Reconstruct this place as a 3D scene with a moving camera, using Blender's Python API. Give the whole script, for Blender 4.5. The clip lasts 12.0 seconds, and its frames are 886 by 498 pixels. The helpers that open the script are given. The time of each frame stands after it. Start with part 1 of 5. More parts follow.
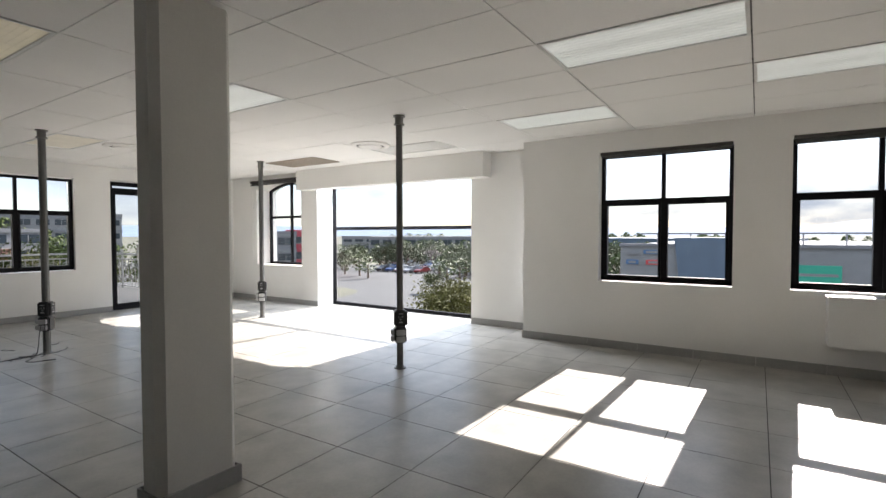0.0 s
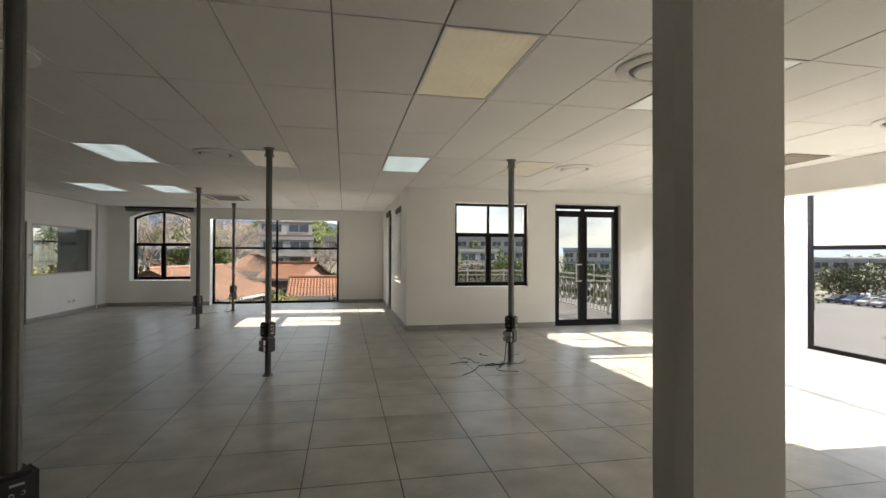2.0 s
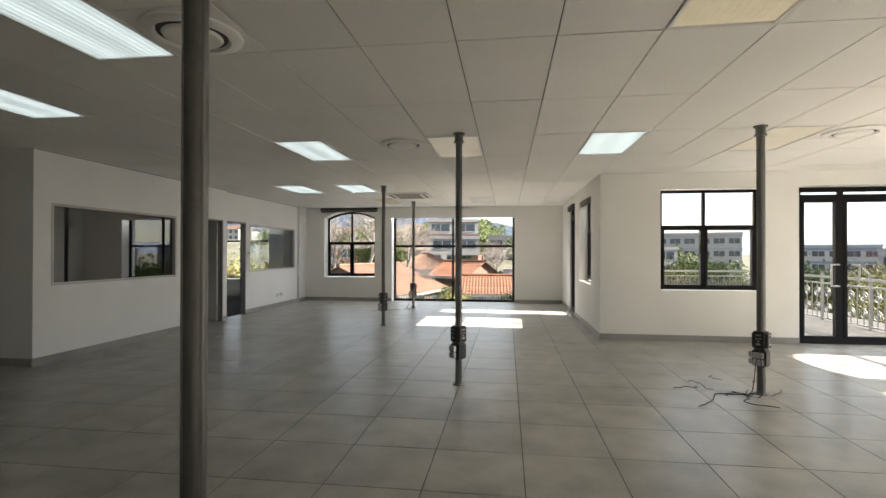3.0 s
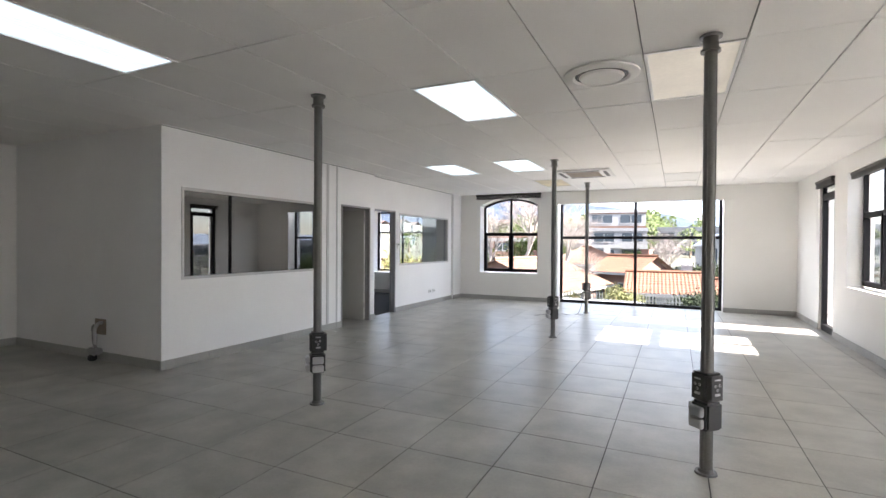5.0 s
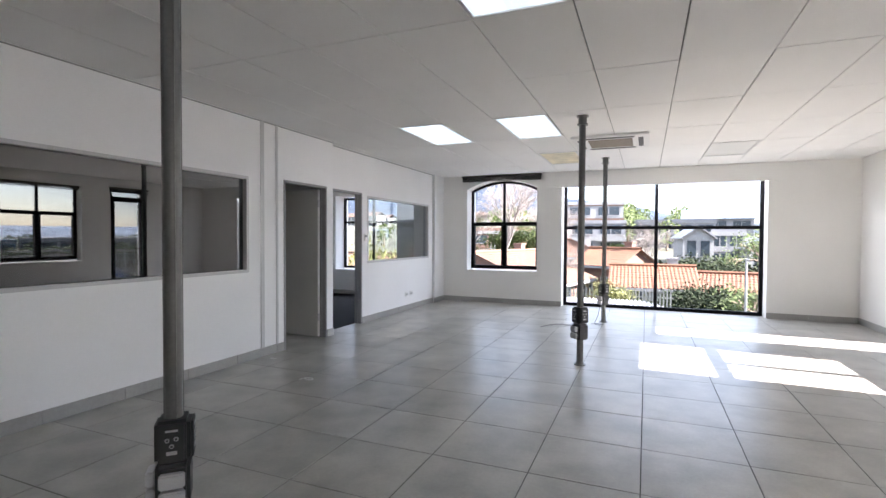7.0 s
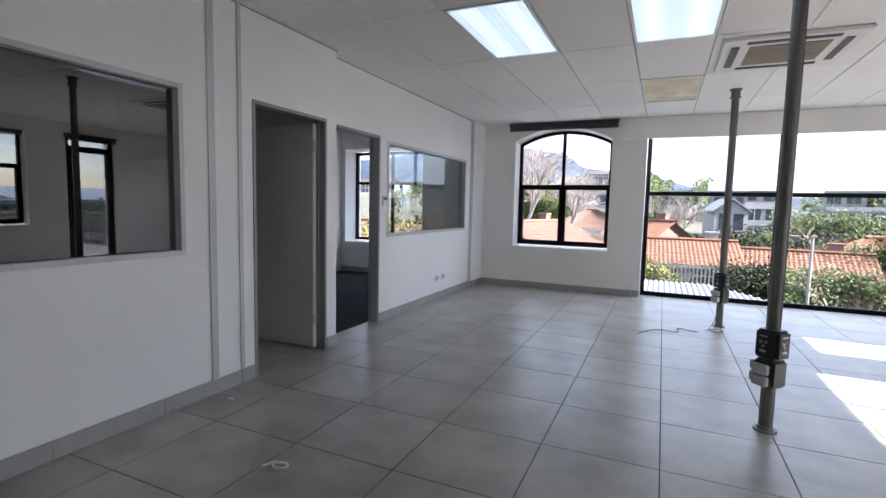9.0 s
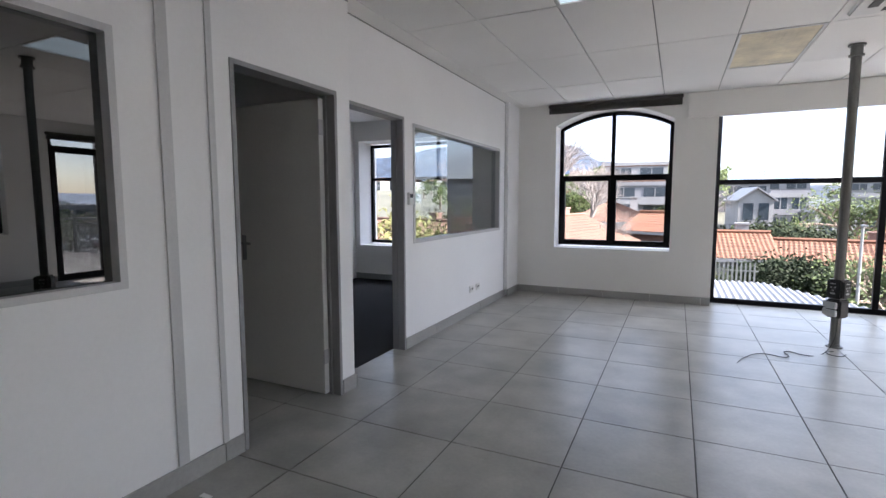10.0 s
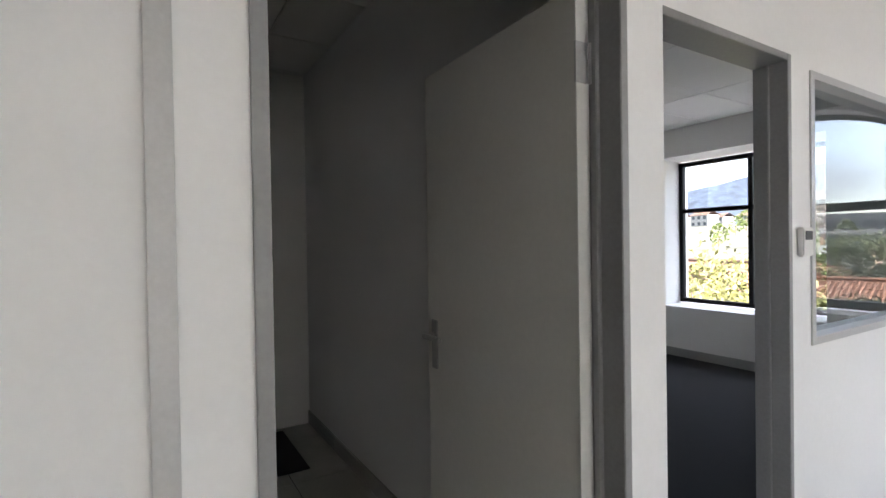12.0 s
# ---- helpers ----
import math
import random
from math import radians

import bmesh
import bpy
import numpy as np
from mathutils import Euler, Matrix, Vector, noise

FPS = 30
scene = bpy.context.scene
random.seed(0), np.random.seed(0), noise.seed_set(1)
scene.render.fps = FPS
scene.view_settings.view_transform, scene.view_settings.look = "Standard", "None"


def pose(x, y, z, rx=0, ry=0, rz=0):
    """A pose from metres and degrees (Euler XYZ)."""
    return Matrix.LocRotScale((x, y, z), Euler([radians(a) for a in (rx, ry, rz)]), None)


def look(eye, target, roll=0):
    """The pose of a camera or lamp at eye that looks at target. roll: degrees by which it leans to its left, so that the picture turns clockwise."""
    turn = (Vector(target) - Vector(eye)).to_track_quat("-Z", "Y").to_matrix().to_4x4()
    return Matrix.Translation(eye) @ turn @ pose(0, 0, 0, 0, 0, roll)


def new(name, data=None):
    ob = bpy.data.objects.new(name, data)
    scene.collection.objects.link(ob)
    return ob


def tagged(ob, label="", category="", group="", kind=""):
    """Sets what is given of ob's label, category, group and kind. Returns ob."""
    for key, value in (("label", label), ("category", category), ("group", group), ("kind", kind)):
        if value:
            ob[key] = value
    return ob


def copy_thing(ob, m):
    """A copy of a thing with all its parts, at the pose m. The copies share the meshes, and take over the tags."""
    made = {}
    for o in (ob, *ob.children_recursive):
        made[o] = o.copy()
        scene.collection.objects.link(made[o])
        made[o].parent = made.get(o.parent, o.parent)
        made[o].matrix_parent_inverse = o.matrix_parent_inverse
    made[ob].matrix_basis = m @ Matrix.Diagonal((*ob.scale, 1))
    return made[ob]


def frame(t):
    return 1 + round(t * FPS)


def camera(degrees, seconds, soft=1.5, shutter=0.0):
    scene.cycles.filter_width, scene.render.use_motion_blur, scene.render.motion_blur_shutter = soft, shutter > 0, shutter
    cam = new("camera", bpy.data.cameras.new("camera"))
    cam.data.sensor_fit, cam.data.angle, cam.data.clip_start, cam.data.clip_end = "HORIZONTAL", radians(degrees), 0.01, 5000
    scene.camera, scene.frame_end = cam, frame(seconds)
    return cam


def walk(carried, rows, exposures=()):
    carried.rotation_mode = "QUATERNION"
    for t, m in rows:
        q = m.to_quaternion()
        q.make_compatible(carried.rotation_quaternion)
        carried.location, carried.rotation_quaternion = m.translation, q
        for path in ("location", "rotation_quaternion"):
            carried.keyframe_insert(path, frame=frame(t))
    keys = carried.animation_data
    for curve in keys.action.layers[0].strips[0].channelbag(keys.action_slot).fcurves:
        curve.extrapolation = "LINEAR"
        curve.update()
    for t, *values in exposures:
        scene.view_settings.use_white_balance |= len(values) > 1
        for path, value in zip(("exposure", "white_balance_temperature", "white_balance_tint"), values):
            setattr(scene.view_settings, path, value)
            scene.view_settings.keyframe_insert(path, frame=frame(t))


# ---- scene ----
cam = camera(84.6, 12.0)
PATH = [
    (0, (0.824, 0.396, 1.415), (2.502, 1.483, 1.354), -0.1),
    (0.5, (0.911, 0.57, 1.393), (2.259, 2.047, 1.36), 0.7),
    (1, (0.99, 0.834, 1.412), (2.047, 2.532, 1.402), 1.2),
    (1.5, (1.006, 1.126, 1.402), (1.748, 2.983, 1.404), 0.3),
    (2, (0.968, 1.467, 1.424), (1.366, 3.427, 1.443), 0.2),
    (2.5, (0.76, 1.897, 1.394), (0.853, 3.895, 1.405), 0.4),
    (3, (0.611, 2.321, 1.397), (0.35, 4.304, 1.409), 0.1),
    (3.5, (0.516, 2.729, 1.447), (-0.194, 4.598, 1.449), 0.6),
    (3.7, (0.463, 2.906, 1.456), (-0.42, 4.701, 1.43), 0.6),
    (5.3, (-0.203, 4.35, 1.374), (-1.048, 6.162, 1.36), 0.2),
    (5.5, (-0.283, 4.527, 1.407), (-1.056, 6.371, 1.394), 0.1),
    (6, (-0.505, 5.046, 1.382), (-1.243, 6.905, 1.354), -0.4),
    (6.5, (-0.806, 5.516, 1.338), (-1.584, 7.358, 1.295), 0.0),
    (7, (-1.08, 6.001, 1.357), (-1.85, 7.846, 1.309), 0.3),
    (7.2, (-1.19, 6.238, 1.34), (-1.959, 8.083, 1.297), 0.2),
    (8.8, (-2.195, 7.783, 1.318), (-2.992, 9.611, 1.169), 1.2),
    (9, (-2.354, 7.959, 1.308), (-3.17, 9.776, 1.13), 1.3),
    (9.5, (-2.682, 8.397, 1.291), (-3.509, 10.207, 1.086), 1.0),
    (10, (-3.032, 8.837, 1.317), (-3.894, 10.631, 1.124), -0.1),
    (10.5, (-3.424, 9.294, 1.364), (-4.364, 11.059, 1.318), -0.5),
    (11, (-3.688, 9.765, 1.38), (-4.8, 11.427, 1.405), -0.2),
    (11.5, (-3.998, 10.162, 1.34), (-5.4, 11.589, 1.313), 0.9),
    (12, (-4.298, 10.482, 1.36), (-6.009, 11.518, 1.338), -0.9),
]
EXPOSURES = [(0.0, 2.2, 6500, 17), (0.5, 2.15, 7150, 17), (1.0, 2.15, 7250, 17), (1.5, 2.2, 7300, 15), (2.0, 2.25, 7400, 15), (2.5, 2.8, 7300, 15),
             (3.0, 2.82, 7350, 15), (3.5, 3.0, 7350, 15), (5.3, 3.75, 6500, 20), (7.0, 3.6, 6400, 21), (9.0, 3.1, 6200, 21), (10.5, 3.15, 6450, 22), (11.5, 3.25, 6650, 21), (12.0, 3.8, 6750, 19)]
walk(cam, [(t, look(eye, target, roll)) for t, eye, target, roll in PATH], EXPOSURES)
SKY, CLOUD, SUN, PANEL, DIMGLOW = 0.098, (4.6, 5.1, 5.75, 1), 4.2, 0.08, 0.05
BAY, FAR = 70.0, 6.0
DOOR_TURN = 180.0

# ---- world, sun, exposure ----
world = bpy.data.worlds.new("world")
scene.world = world
world.use_nodes = True
wn = world.node_tree
wn.nodes.clear()
sky = wn.nodes.new("ShaderNodeTexSky")
sky.sky_type = "NISHITA"
sky.sun_disc = False
sky.sun_elevation, sky.sun_rotation = radians(34.5), radians(92.7)
sky.air_density, sky.dust_density, sky.ozone_density = 1.0, 0.6, 1.5
# thin high cloud over the sky
wtc = wn.nodes.new("ShaderNodeTexCoord")
wmap = wn.nodes.new("ShaderNodeMapping")
wmap.inputs["Scale"].default_value = (1.0, 1.0, 3.0)
cloud = wn.nodes.new("ShaderNodeTexNoise")
cloud.inputs["Scale"].default_value, cloud.inputs["Detail"].default_value = 3.0, 7.0
ramp = wn.nodes.new("ShaderNodeValToRGB")
ramp.color_ramp.elements[0].position, ramp.color_ramp.elements[1].position = 0.36, 0.66
ramp.color_ramp.elements[0].color = (0.55, 0.55, 0.55, 1)
cmix = wn.nodes.new("ShaderNodeMix")
cmix.data_type = "RGBA"
cmul = wn.nodes.new("ShaderNodeMath")
cmul.operation = "MULTIPLY"
cmul.inputs[1].default_value = 1.0
# an overcast sky is three times as bright overhead as at the horizon
wsep = wn.nodes.new("ShaderNodeSeparateXYZ")
wrise = wn.nodes.new("ShaderNodeMapRange")
wrise.interpolation_type = "SMOOTHSTEP"
wrise.inputs["To Min"].default_value, wrise.inputs["To Max"].default_value = 0.29, 1.1
wscale = wn.nodes.new("ShaderNodeVectorMath")
wscale.operation = "SCALE"
wscale.inputs[0].default_value = CLOUD[:3]
wn.links.new(wtc.outputs["Generated"], wsep.inputs["Vector"])
wn.links.new(wsep.outputs["Z"], wrise.inputs["Value"])
wn.links.new(wrise.outputs["Result"], wscale.inputs["Scale"])
wn.links.new(wscale.outputs["Vector"], cmix.inputs[7])
wbg = wn.nodes.new("ShaderNodeBackground")
wbg.inputs["Strength"].default_value = SKY
wout = wn.nodes.new("ShaderNodeOutputWorld")
wn.links.new(wtc.outputs["Generated"], wmap.inputs["Vector"])
wn.links.new(wmap.outputs["Vector"], cloud.inputs["Vector"])
wn.links.new(cloud.outputs["Fac"], ramp.inputs["Fac"])
wn.links.new(ramp.outputs["Color"], cmul.inputs[0])
wn.links.new(cmul.outputs["Value"], cmix.inputs["Factor"])
wn.links.new(sky.outputs["Color"], cmix.inputs[6])
wn.links.new(cmix.outputs[2], wbg.inputs["Color"])
wn.links.new(wbg.outputs["Background"], wout.inputs["Surface"])

sun = new("sun", bpy.data.lights.new("sun", "SUN"))
sun.data.energy, sun.data.angle, sun.data.color = SUN, radians(0.5), (1.0, 0.95, 0.87)
sun.matrix_world = look((60, -2.8, 41.4), (0, 0, 0))

# the sky's light in the heads of the two large openings, behind their pelmets
for lname, place, aim, wide, watts in (("sky_bay", (7.68, 5.92, 2.50), (4.2, 5.92, 0.4), 2.6, BAY), ("sky_far", (-0.90, 15.96, 2.47), (-0.90, 12.5, 0.4), 3.2, FAR)):
    lamp = new(lname, bpy.data.lights.new(lname, "AREA"))
    lamp.data.shape, lamp.data.size, lamp.data.size_y, lamp.data.energy = "RECTANGLE", wide, 0.16, watts
    lamp.data.color = (0.82, 0.91, 1.0)
    lamp.matrix_world = look(place, aim)


# ---- materials ----
def material(name, color, rough=0.6, metal=0.0, grain=0.0, grain_scale=40.0, stain=0.0, stain_scale=1.5,
             bump=0.0, bump_scale=120.0, vary=0.0, spec=0.5, glow=0.0, rough_vary=0.0):
    """A surface with fine grain, broad stains, relief and a small change from piece to piece."""
    m = bpy.data.materials.new(name)
    m.use_nodes = True
    nt = m.node_tree
    b = nt.nodes["Principled BSDF"]
    b.inputs["Roughness"].default_value, b.inputs["Metallic"].default_value = rough, metal
    b.inputs["Specular IOR Level"].default_value = spec
    b.inputs["Base Color"].default_value = (*color, 1)
    tc = nt.nodes.new("ShaderNodeTexCoord")
    geo = nt.nodes.new("ShaderNodeNewGeometry")
    place = nt.nodes.new("ShaderNodeVectorMath")
    place.operation = "ADD"
    place.inputs[1].default_value = (3.37, 5.21, 2.613)
    nt.links.new(geo.outputs["Position"], place.inputs[0])
    value = None

    def noise_node(scale, detail):
        n = nt.nodes.new("ShaderNodeTexNoise")
        n.inputs["Scale"].default_value, n.inputs["Detail"].default_value = scale, detail
        nt.links.new(place.outputs["Vector"], n.inputs["Vector"])
        return n

    def scaled(out, low, high):
        r = nt.nodes.new("ShaderNodeMapRange")
        r.inputs["From Min"].default_value, r.inputs["From Max"].default_value = 0.3, 0.7
        r.inputs["To Min"].default_value, r.inputs["To Max"].default_value = low, high
        nt.links.new(out, r.inputs["Value"])
        return r.outputs["Result"]

    def times(a, c):
        if a is None:
            return c
        mu = nt.nodes.new("ShaderNodeMath")
        mu.operation = "MULTIPLY"
        nt.links.new(a, mu.inputs[0])
        nt.links.new(c, mu.inputs[1])
        return mu.outputs["Value"]

    if grain:
        value = times(value, scaled(noise_node(grain_scale, 5).outputs["Fac"], 1 - grain, 1 + grain))
    if stain:
        n = noise_node(stain_scale, 4)
        value = times(value, scaled(n.outputs["Fac"], 1 - stain, 1 + stain))
        if rough_vary:
            nt.links.new(scaled(n.outputs["Fac"], rough - rough_vary, rough + rough_vary), b.inputs["Roughness"])
    if vary:
        oi = nt.nodes.new("ShaderNodeObjectInfo")
        r = nt.nodes.new("ShaderNodeMapRange")
        r.inputs["To Min"].default_value, r.inputs["To Max"].default_value = 1 - vary, 1 + vary
        nt.links.new(oi.outputs["Random"], r.inputs["Value"])
        value = times(value, r.outputs["Result"])
    if value is not None:
        mx = nt.nodes.new("ShaderNodeVectorMath")
        mx.operation = "SCALE"
        mx.inputs[0].default_value = color
        nt.links.new(value, mx.inputs["Scale"])
        nt.links.new(mx.outputs["Vector"], b.inputs["Base Color"])
    if bump:
        bn = nt.nodes.new("ShaderNodeBump")
        bn.inputs["Strength"].default_value, bn.inputs["Distance"].default_value = bump, 0.004
        nt.links.new(noise_node(bump_scale, 4).outputs["Fac"], bn.inputs["Height"])
        nt.links.new(bn.outputs["Normal"], b.inputs["Normal"])
    if glow:
        b.inputs["Emission Color"].default_value = (*color, 1)
        b.inputs["Emission Strength"].default_value = glow
    return m


def glass_material(name, tint, share):
    """Thin pane: clear, with a mirror share that grows at grazing angles."""
    m = bpy.data.materials.new(name)
    m.use_nodes = True
    nt = m.node_tree
    nt.nodes.clear()
    out = nt.nodes.new("ShaderNodeOutputMaterial")
    mix = nt.nodes.new("ShaderNodeMixShader")
    lw = nt.nodes.new("ShaderNodeLayerWeight")
    lw.inputs["Blend"].default_value = 0.5
    pw = nt.nodes.new("ShaderNodeMath")
    pw.operation = "POWER"
    pw.inputs[1].default_value = 5.0
    mr = nt.nodes.new("ShaderNodeMapRange")
    mr.inputs["To Min"].default_value, mr.inputs["To Max"].default_value = share, 1.0
    tr = nt.nodes.new("ShaderNodeBsdfTransparent")
    tr.inputs["Color"].default_value = (*tint, 1)
    gl = nt.nodes.new("ShaderNodeBsdfGlossy")
    gl.inputs["Roughness"].default_value = 0.0
    nt.links.new(lw.outputs["Facing"], pw.inputs[0])
    nt.links.new(pw.outputs["Value"], mr.inputs["Value"])
    nt.links.new(mr.outputs["Result"], mix.inputs["Fac"])
    nt.links.new(tr.outputs["BSDF"], mix.inputs[1])
    nt.links.new(gl.outputs["BSDF"], mix.inputs[2])
    nt.links.new(mix.outputs["Shader"], out.inputs["Surface"])
    return m


PAINT = material("wall_paint", (0.87, 0.86, 0.83), 0.65, grain=0.015, grain_scale=90, stain=0.03, stain_scale=0.9, bump=0.12, bump_scale=160)
BOARD = material("partition_paint", (0.88, 0.88, 0.88), 0.55, grain=0.012, grain_scale=60, stain=0.025, stain_scale=1.1, bump=0.06, bump_scale=140)
COLUMN_PAINT = material("column_paint", (0.76, 0.75, 0.70), 0.6, grain=0.02, grain_scale=80, stain=0.03, stain_scale=2.0, bump=0.15, bump_scale=120)
CEIL = material("ceiling_board", (0.88, 0.87, 0.845), 0.85, grain=0.03, grain_scale=160, stain=0.04, stain_scale=0.7, bump=0.2, bump_scale=260)
TBAR = material("ceiling_grid", (0.70, 0.69, 0.66), 0.5, grain=0.02)
CEIL_DARK = material("ceiling_void", (0.26, 0.255, 0.245), 0.9, grain=0.05)
TILE = material("floor_tile", (0.375, 0.366, 0.332), 0.325, grain=0.05, grain_scale=55, stain=0.22, stain_scale=3.2, vary=0.06, rough_vary=0.025, spec=0.6)
GROUT = material("grout", (0.055, 0.053, 0.05), 0.9, grain=0.1, grain_scale=90)
SKIRT = material("skirting_tile", (0.36, 0.355, 0.34), 0.4, grain=0.06, grain_scale=45, stain=0.08, stain_scale=2.2, vary=0.05)
BLACK = material("black_frame", (0.008, 0.008, 0.010), 0.5, grain=0.05, grain_scale=60, bump=0.03, spec=0.15)
ALU = material("aluminium_trim", (0.58, 0.58, 0.58), 0.4, 0.15, grain=0.04, grain_scale=120)
GREYFRAME = material("grey_door_frame", (0.30, 0.30, 0.30), 0.45, 0.2, grain=0.05, grain_scale=80)
STEEL = material("pole_steel", (0.16, 0.16, 0.153), 0.34, 0.4, grain=0.08, grain_scale=70, stain=0.1, stain_scale=5)
PLASTIC = material("dark_plastic", (0.03, 0.031, 0.032), 0.45, grain=0.06, grain_scale=150, bump=0.04)
SILVER = material("silver_cover", (0.55, 0.55, 0.56), 0.35, 0.3, grain=0.04, grain_scale=90)
WHITE = material("white_plastic", (0.78, 0.78, 0.76), 0.4, grain=0.02, grain_scale=80)
CREAM = material("aged_diffuser", (0.84, 0.775, 0.59), 0.5, grain=0.03, grain_scale=35, stain=0.06, stain_scale=3, glow=0.03)
PALE = material("pale_diffuser", (0.84, 0.80, 0.69), 0.5, grain=0.03, grain_scale=35, stain=0.05, stain_scale=3, glow=0.02)
STAINED = material("stained_diffuser", (0.74, 0.66, 0.48), 0.5, grain=0.05, grain_scale=25, stain=0.28, stain_scale=3.4)
LIT = material("lit_diffuser", (0.74, 0.93, 1.0), 0.5, grain=0.02, grain_scale=30, glow=PANEL)
DIM = material("dim_diffuser", (0.80, 0.84, 0.80), 0.5, grain=0.02, grain_scale=30, glow=DIMGLOW)
LIT_TUBE = material("lit_tube_glow", (0.74, 0.93, 1.0), 0.5, grain=0.02, grain_scale=30, glow=PANEL * 1.4)
LIT_SIDE = material("lit_side_glow", (0.74, 0.93, 1.0), 0.5, grain=0.02, grain_scale=30, glow=PANEL * 1.2)
DIM_TUBE = material("dim_tube_glow", (0.80, 0.84, 0.80), 0.5, grain=0.02, grain_scale=30, glow=DIMGLOW * 1.4)
DIM_SIDE = material("dim_side_glow", (0.80, 0.84, 0.80), 0.5, grain=0.02, grain_scale=30, glow=DIMGLOW * 1.2)
GRILLE = material("brown_grille", (0.30, 0.25, 0.20), 0.6, grain=0.06)
DOORPAINT = material("door_paint", (0.70, 0.69, 0.65), 0.5, grain=0.02, grain_scale=60, stain=0.03, stain_scale=1.5, bump=0.03)
CARPET = material("dark_carpet", (0.013, 0.013, 0.015), 0.95, grain=0.25, grain_scale=300, bump=0.5, bump_scale=400)
CABLE = material("cable_rubber", (0.05, 0.05, 0.052), 0.5, grain=0.05)
BLIND = material("blind_slats", (0.07, 0.065, 0.06), 0.5, grain=0.08, grain_scale=100)
GLASS = glass_material("clear_glass", (0.95, 0.97, 0.97), 0.003)
# darker copy of the partition glass; the dim office behind is in its tint
TINTED_DARK_ROOM = glass_material("dark_room_partition_glass", (0.13, 0.16, 0.168), 0.17)
TINTED = glass_material("partition_glass", (0.82, 0.85, 0.86), 0.10)


# ---- building blocks ----
def add_box(bm, x0, y0, z0, x1, y1, z1):
    r = bmesh.ops.create_cube(bm, size=1.0)
    for v in r["verts"]:
        v.co = Vector((x0 + (v.co.x + 0.5) * (x1 - x0), y0 + (v.co.y + 0.5) * (y1 - y0), z0 + (v.co.z + 0.5) * (z1 - z0)))
    return r["verts"]


def add_tube(bm, x, y, z0, z1, r0, r1=None, seg=20):
    r = bmesh.ops.create_cone(bm, cap_ends=True, segments=seg, radius1=r0, radius2=r0 if r1 is None else r1, depth=z1 - z0)
    for v in r["verts"]:
        v.co += Vector((x, y, (z0 + z1) / 2))
    return r["verts"]


def solid(name, bm, mats, parent=None, bevel=0.0, smooth=False):
    if bevel:
        bmesh.ops.bevel(bm, geom=list(bm.edges), offset=bevel, segments=2, affect="EDGES", clamp_overlap=True)
    me = bpy.data.meshes.new(name)
    bm.normal_update()
    bm.to_mesh(me)
    bm.free()
    for m in (mats if isinstance(mats, (list, tuple)) else [mats]):
        me.materials.append(m)
    if smooth:
        for p in me.polygons:
            p.use_smooth = True
        me.set_sharp_from_angle(angle=radians(35))
    ob = new(name, me)
    ob.parent = parent
    return ob


def box_part(name, lo, hi, mat, parent=None, bevel=0.0):
    bm = bmesh.new()
    add_box(bm, *lo, *hi)
    return solid(name, bm, mat, parent, bevel)


def empty(name, m=None):
    ob = new(name)
    if m is not None:
        ob.matrix_basis = m
    return ob


def structure(ob, label, category):
    return tagged(ob, label, category, kind="structure")


def span_box(bm, axis, a0, a1, w0, w1, z0, z1):
    """A box along a wall: a runs along it, w across it."""
    if a1 - a0 < 1e-5 or z1 - z0 < 1e-5:
        return
    if axis == "x":
        add_box(bm, min(w0, w1), a0, z0, max(w0, w1), a1, z1)
    else:
        add_box(bm, a0, min(w0, w1), z0, a1, max(w0, w1), z1)


def arch_height(u, a0, a1, rise):
    """Height above the springing of a segmental arch."""
    half = (a1 - a0) / 2
    rad = (half * half + rise * rise) / (2 * rise)
    d = u - (a0 + a1) / 2
    return math.sqrt(max(rad * rad - d * d, 0)) - (rad - rise)


def wall(name, axis, w0, w1, a0, a1, z0, z1, holes, mat, label):
    """A wall along the plan's other axis with openings (a0, a1, z0, z1, rise); a rise above 0 arches the head."""
    bm = bmesh.new()
    cuts = sorted({a0, a1, *(h[0] for h in holes), *(h[1] for h in holes)})
    for p, q in zip(cuts, cuts[1:]):
        level = z0
        for h in sorted((h for h in holes if h[0] <= p and h[1] >= q), key=lambda h: h[2]):
            span_box(bm, axis, p, q, w0, w1, level, h[2])
            level = h[3]
        span_box(bm, axis, p, q, w0, w1, level, z1)
    for h in holes:
        if len(h) > 4 and h[4]:
            n = 16
            us = [h[0] + (h[1] - h[0]) * i / n for i in range(n + 1)]
            low = [h[3] - h[4] + arch_height(u, h[0], h[1], h[4]) for u in us]
            for i in range(n):
                ring = []
                for w in (w0, w1):
                    for u, z in ((us[i], low[i]), (us[i + 1], low[i + 1]), (us[i + 1], h[3]), (us[i], h[3])):
                        ring.append(bm.verts.new((w, u, z) if axis == "x" else (u, w, z)))
                for f in ((0, 1, 2, 3), (7, 6, 5, 4), (0, 4, 5, 1), (1, 5, 6, 2), (2, 6, 7, 3), (3, 7, 4, 0)):
                    bm.faces.new([ring[k] for k in f])
    bmesh.ops.recalc_face_normals(bm, faces=bm.faces)
    return structure(solid(name, bm, mat), label, "wall")


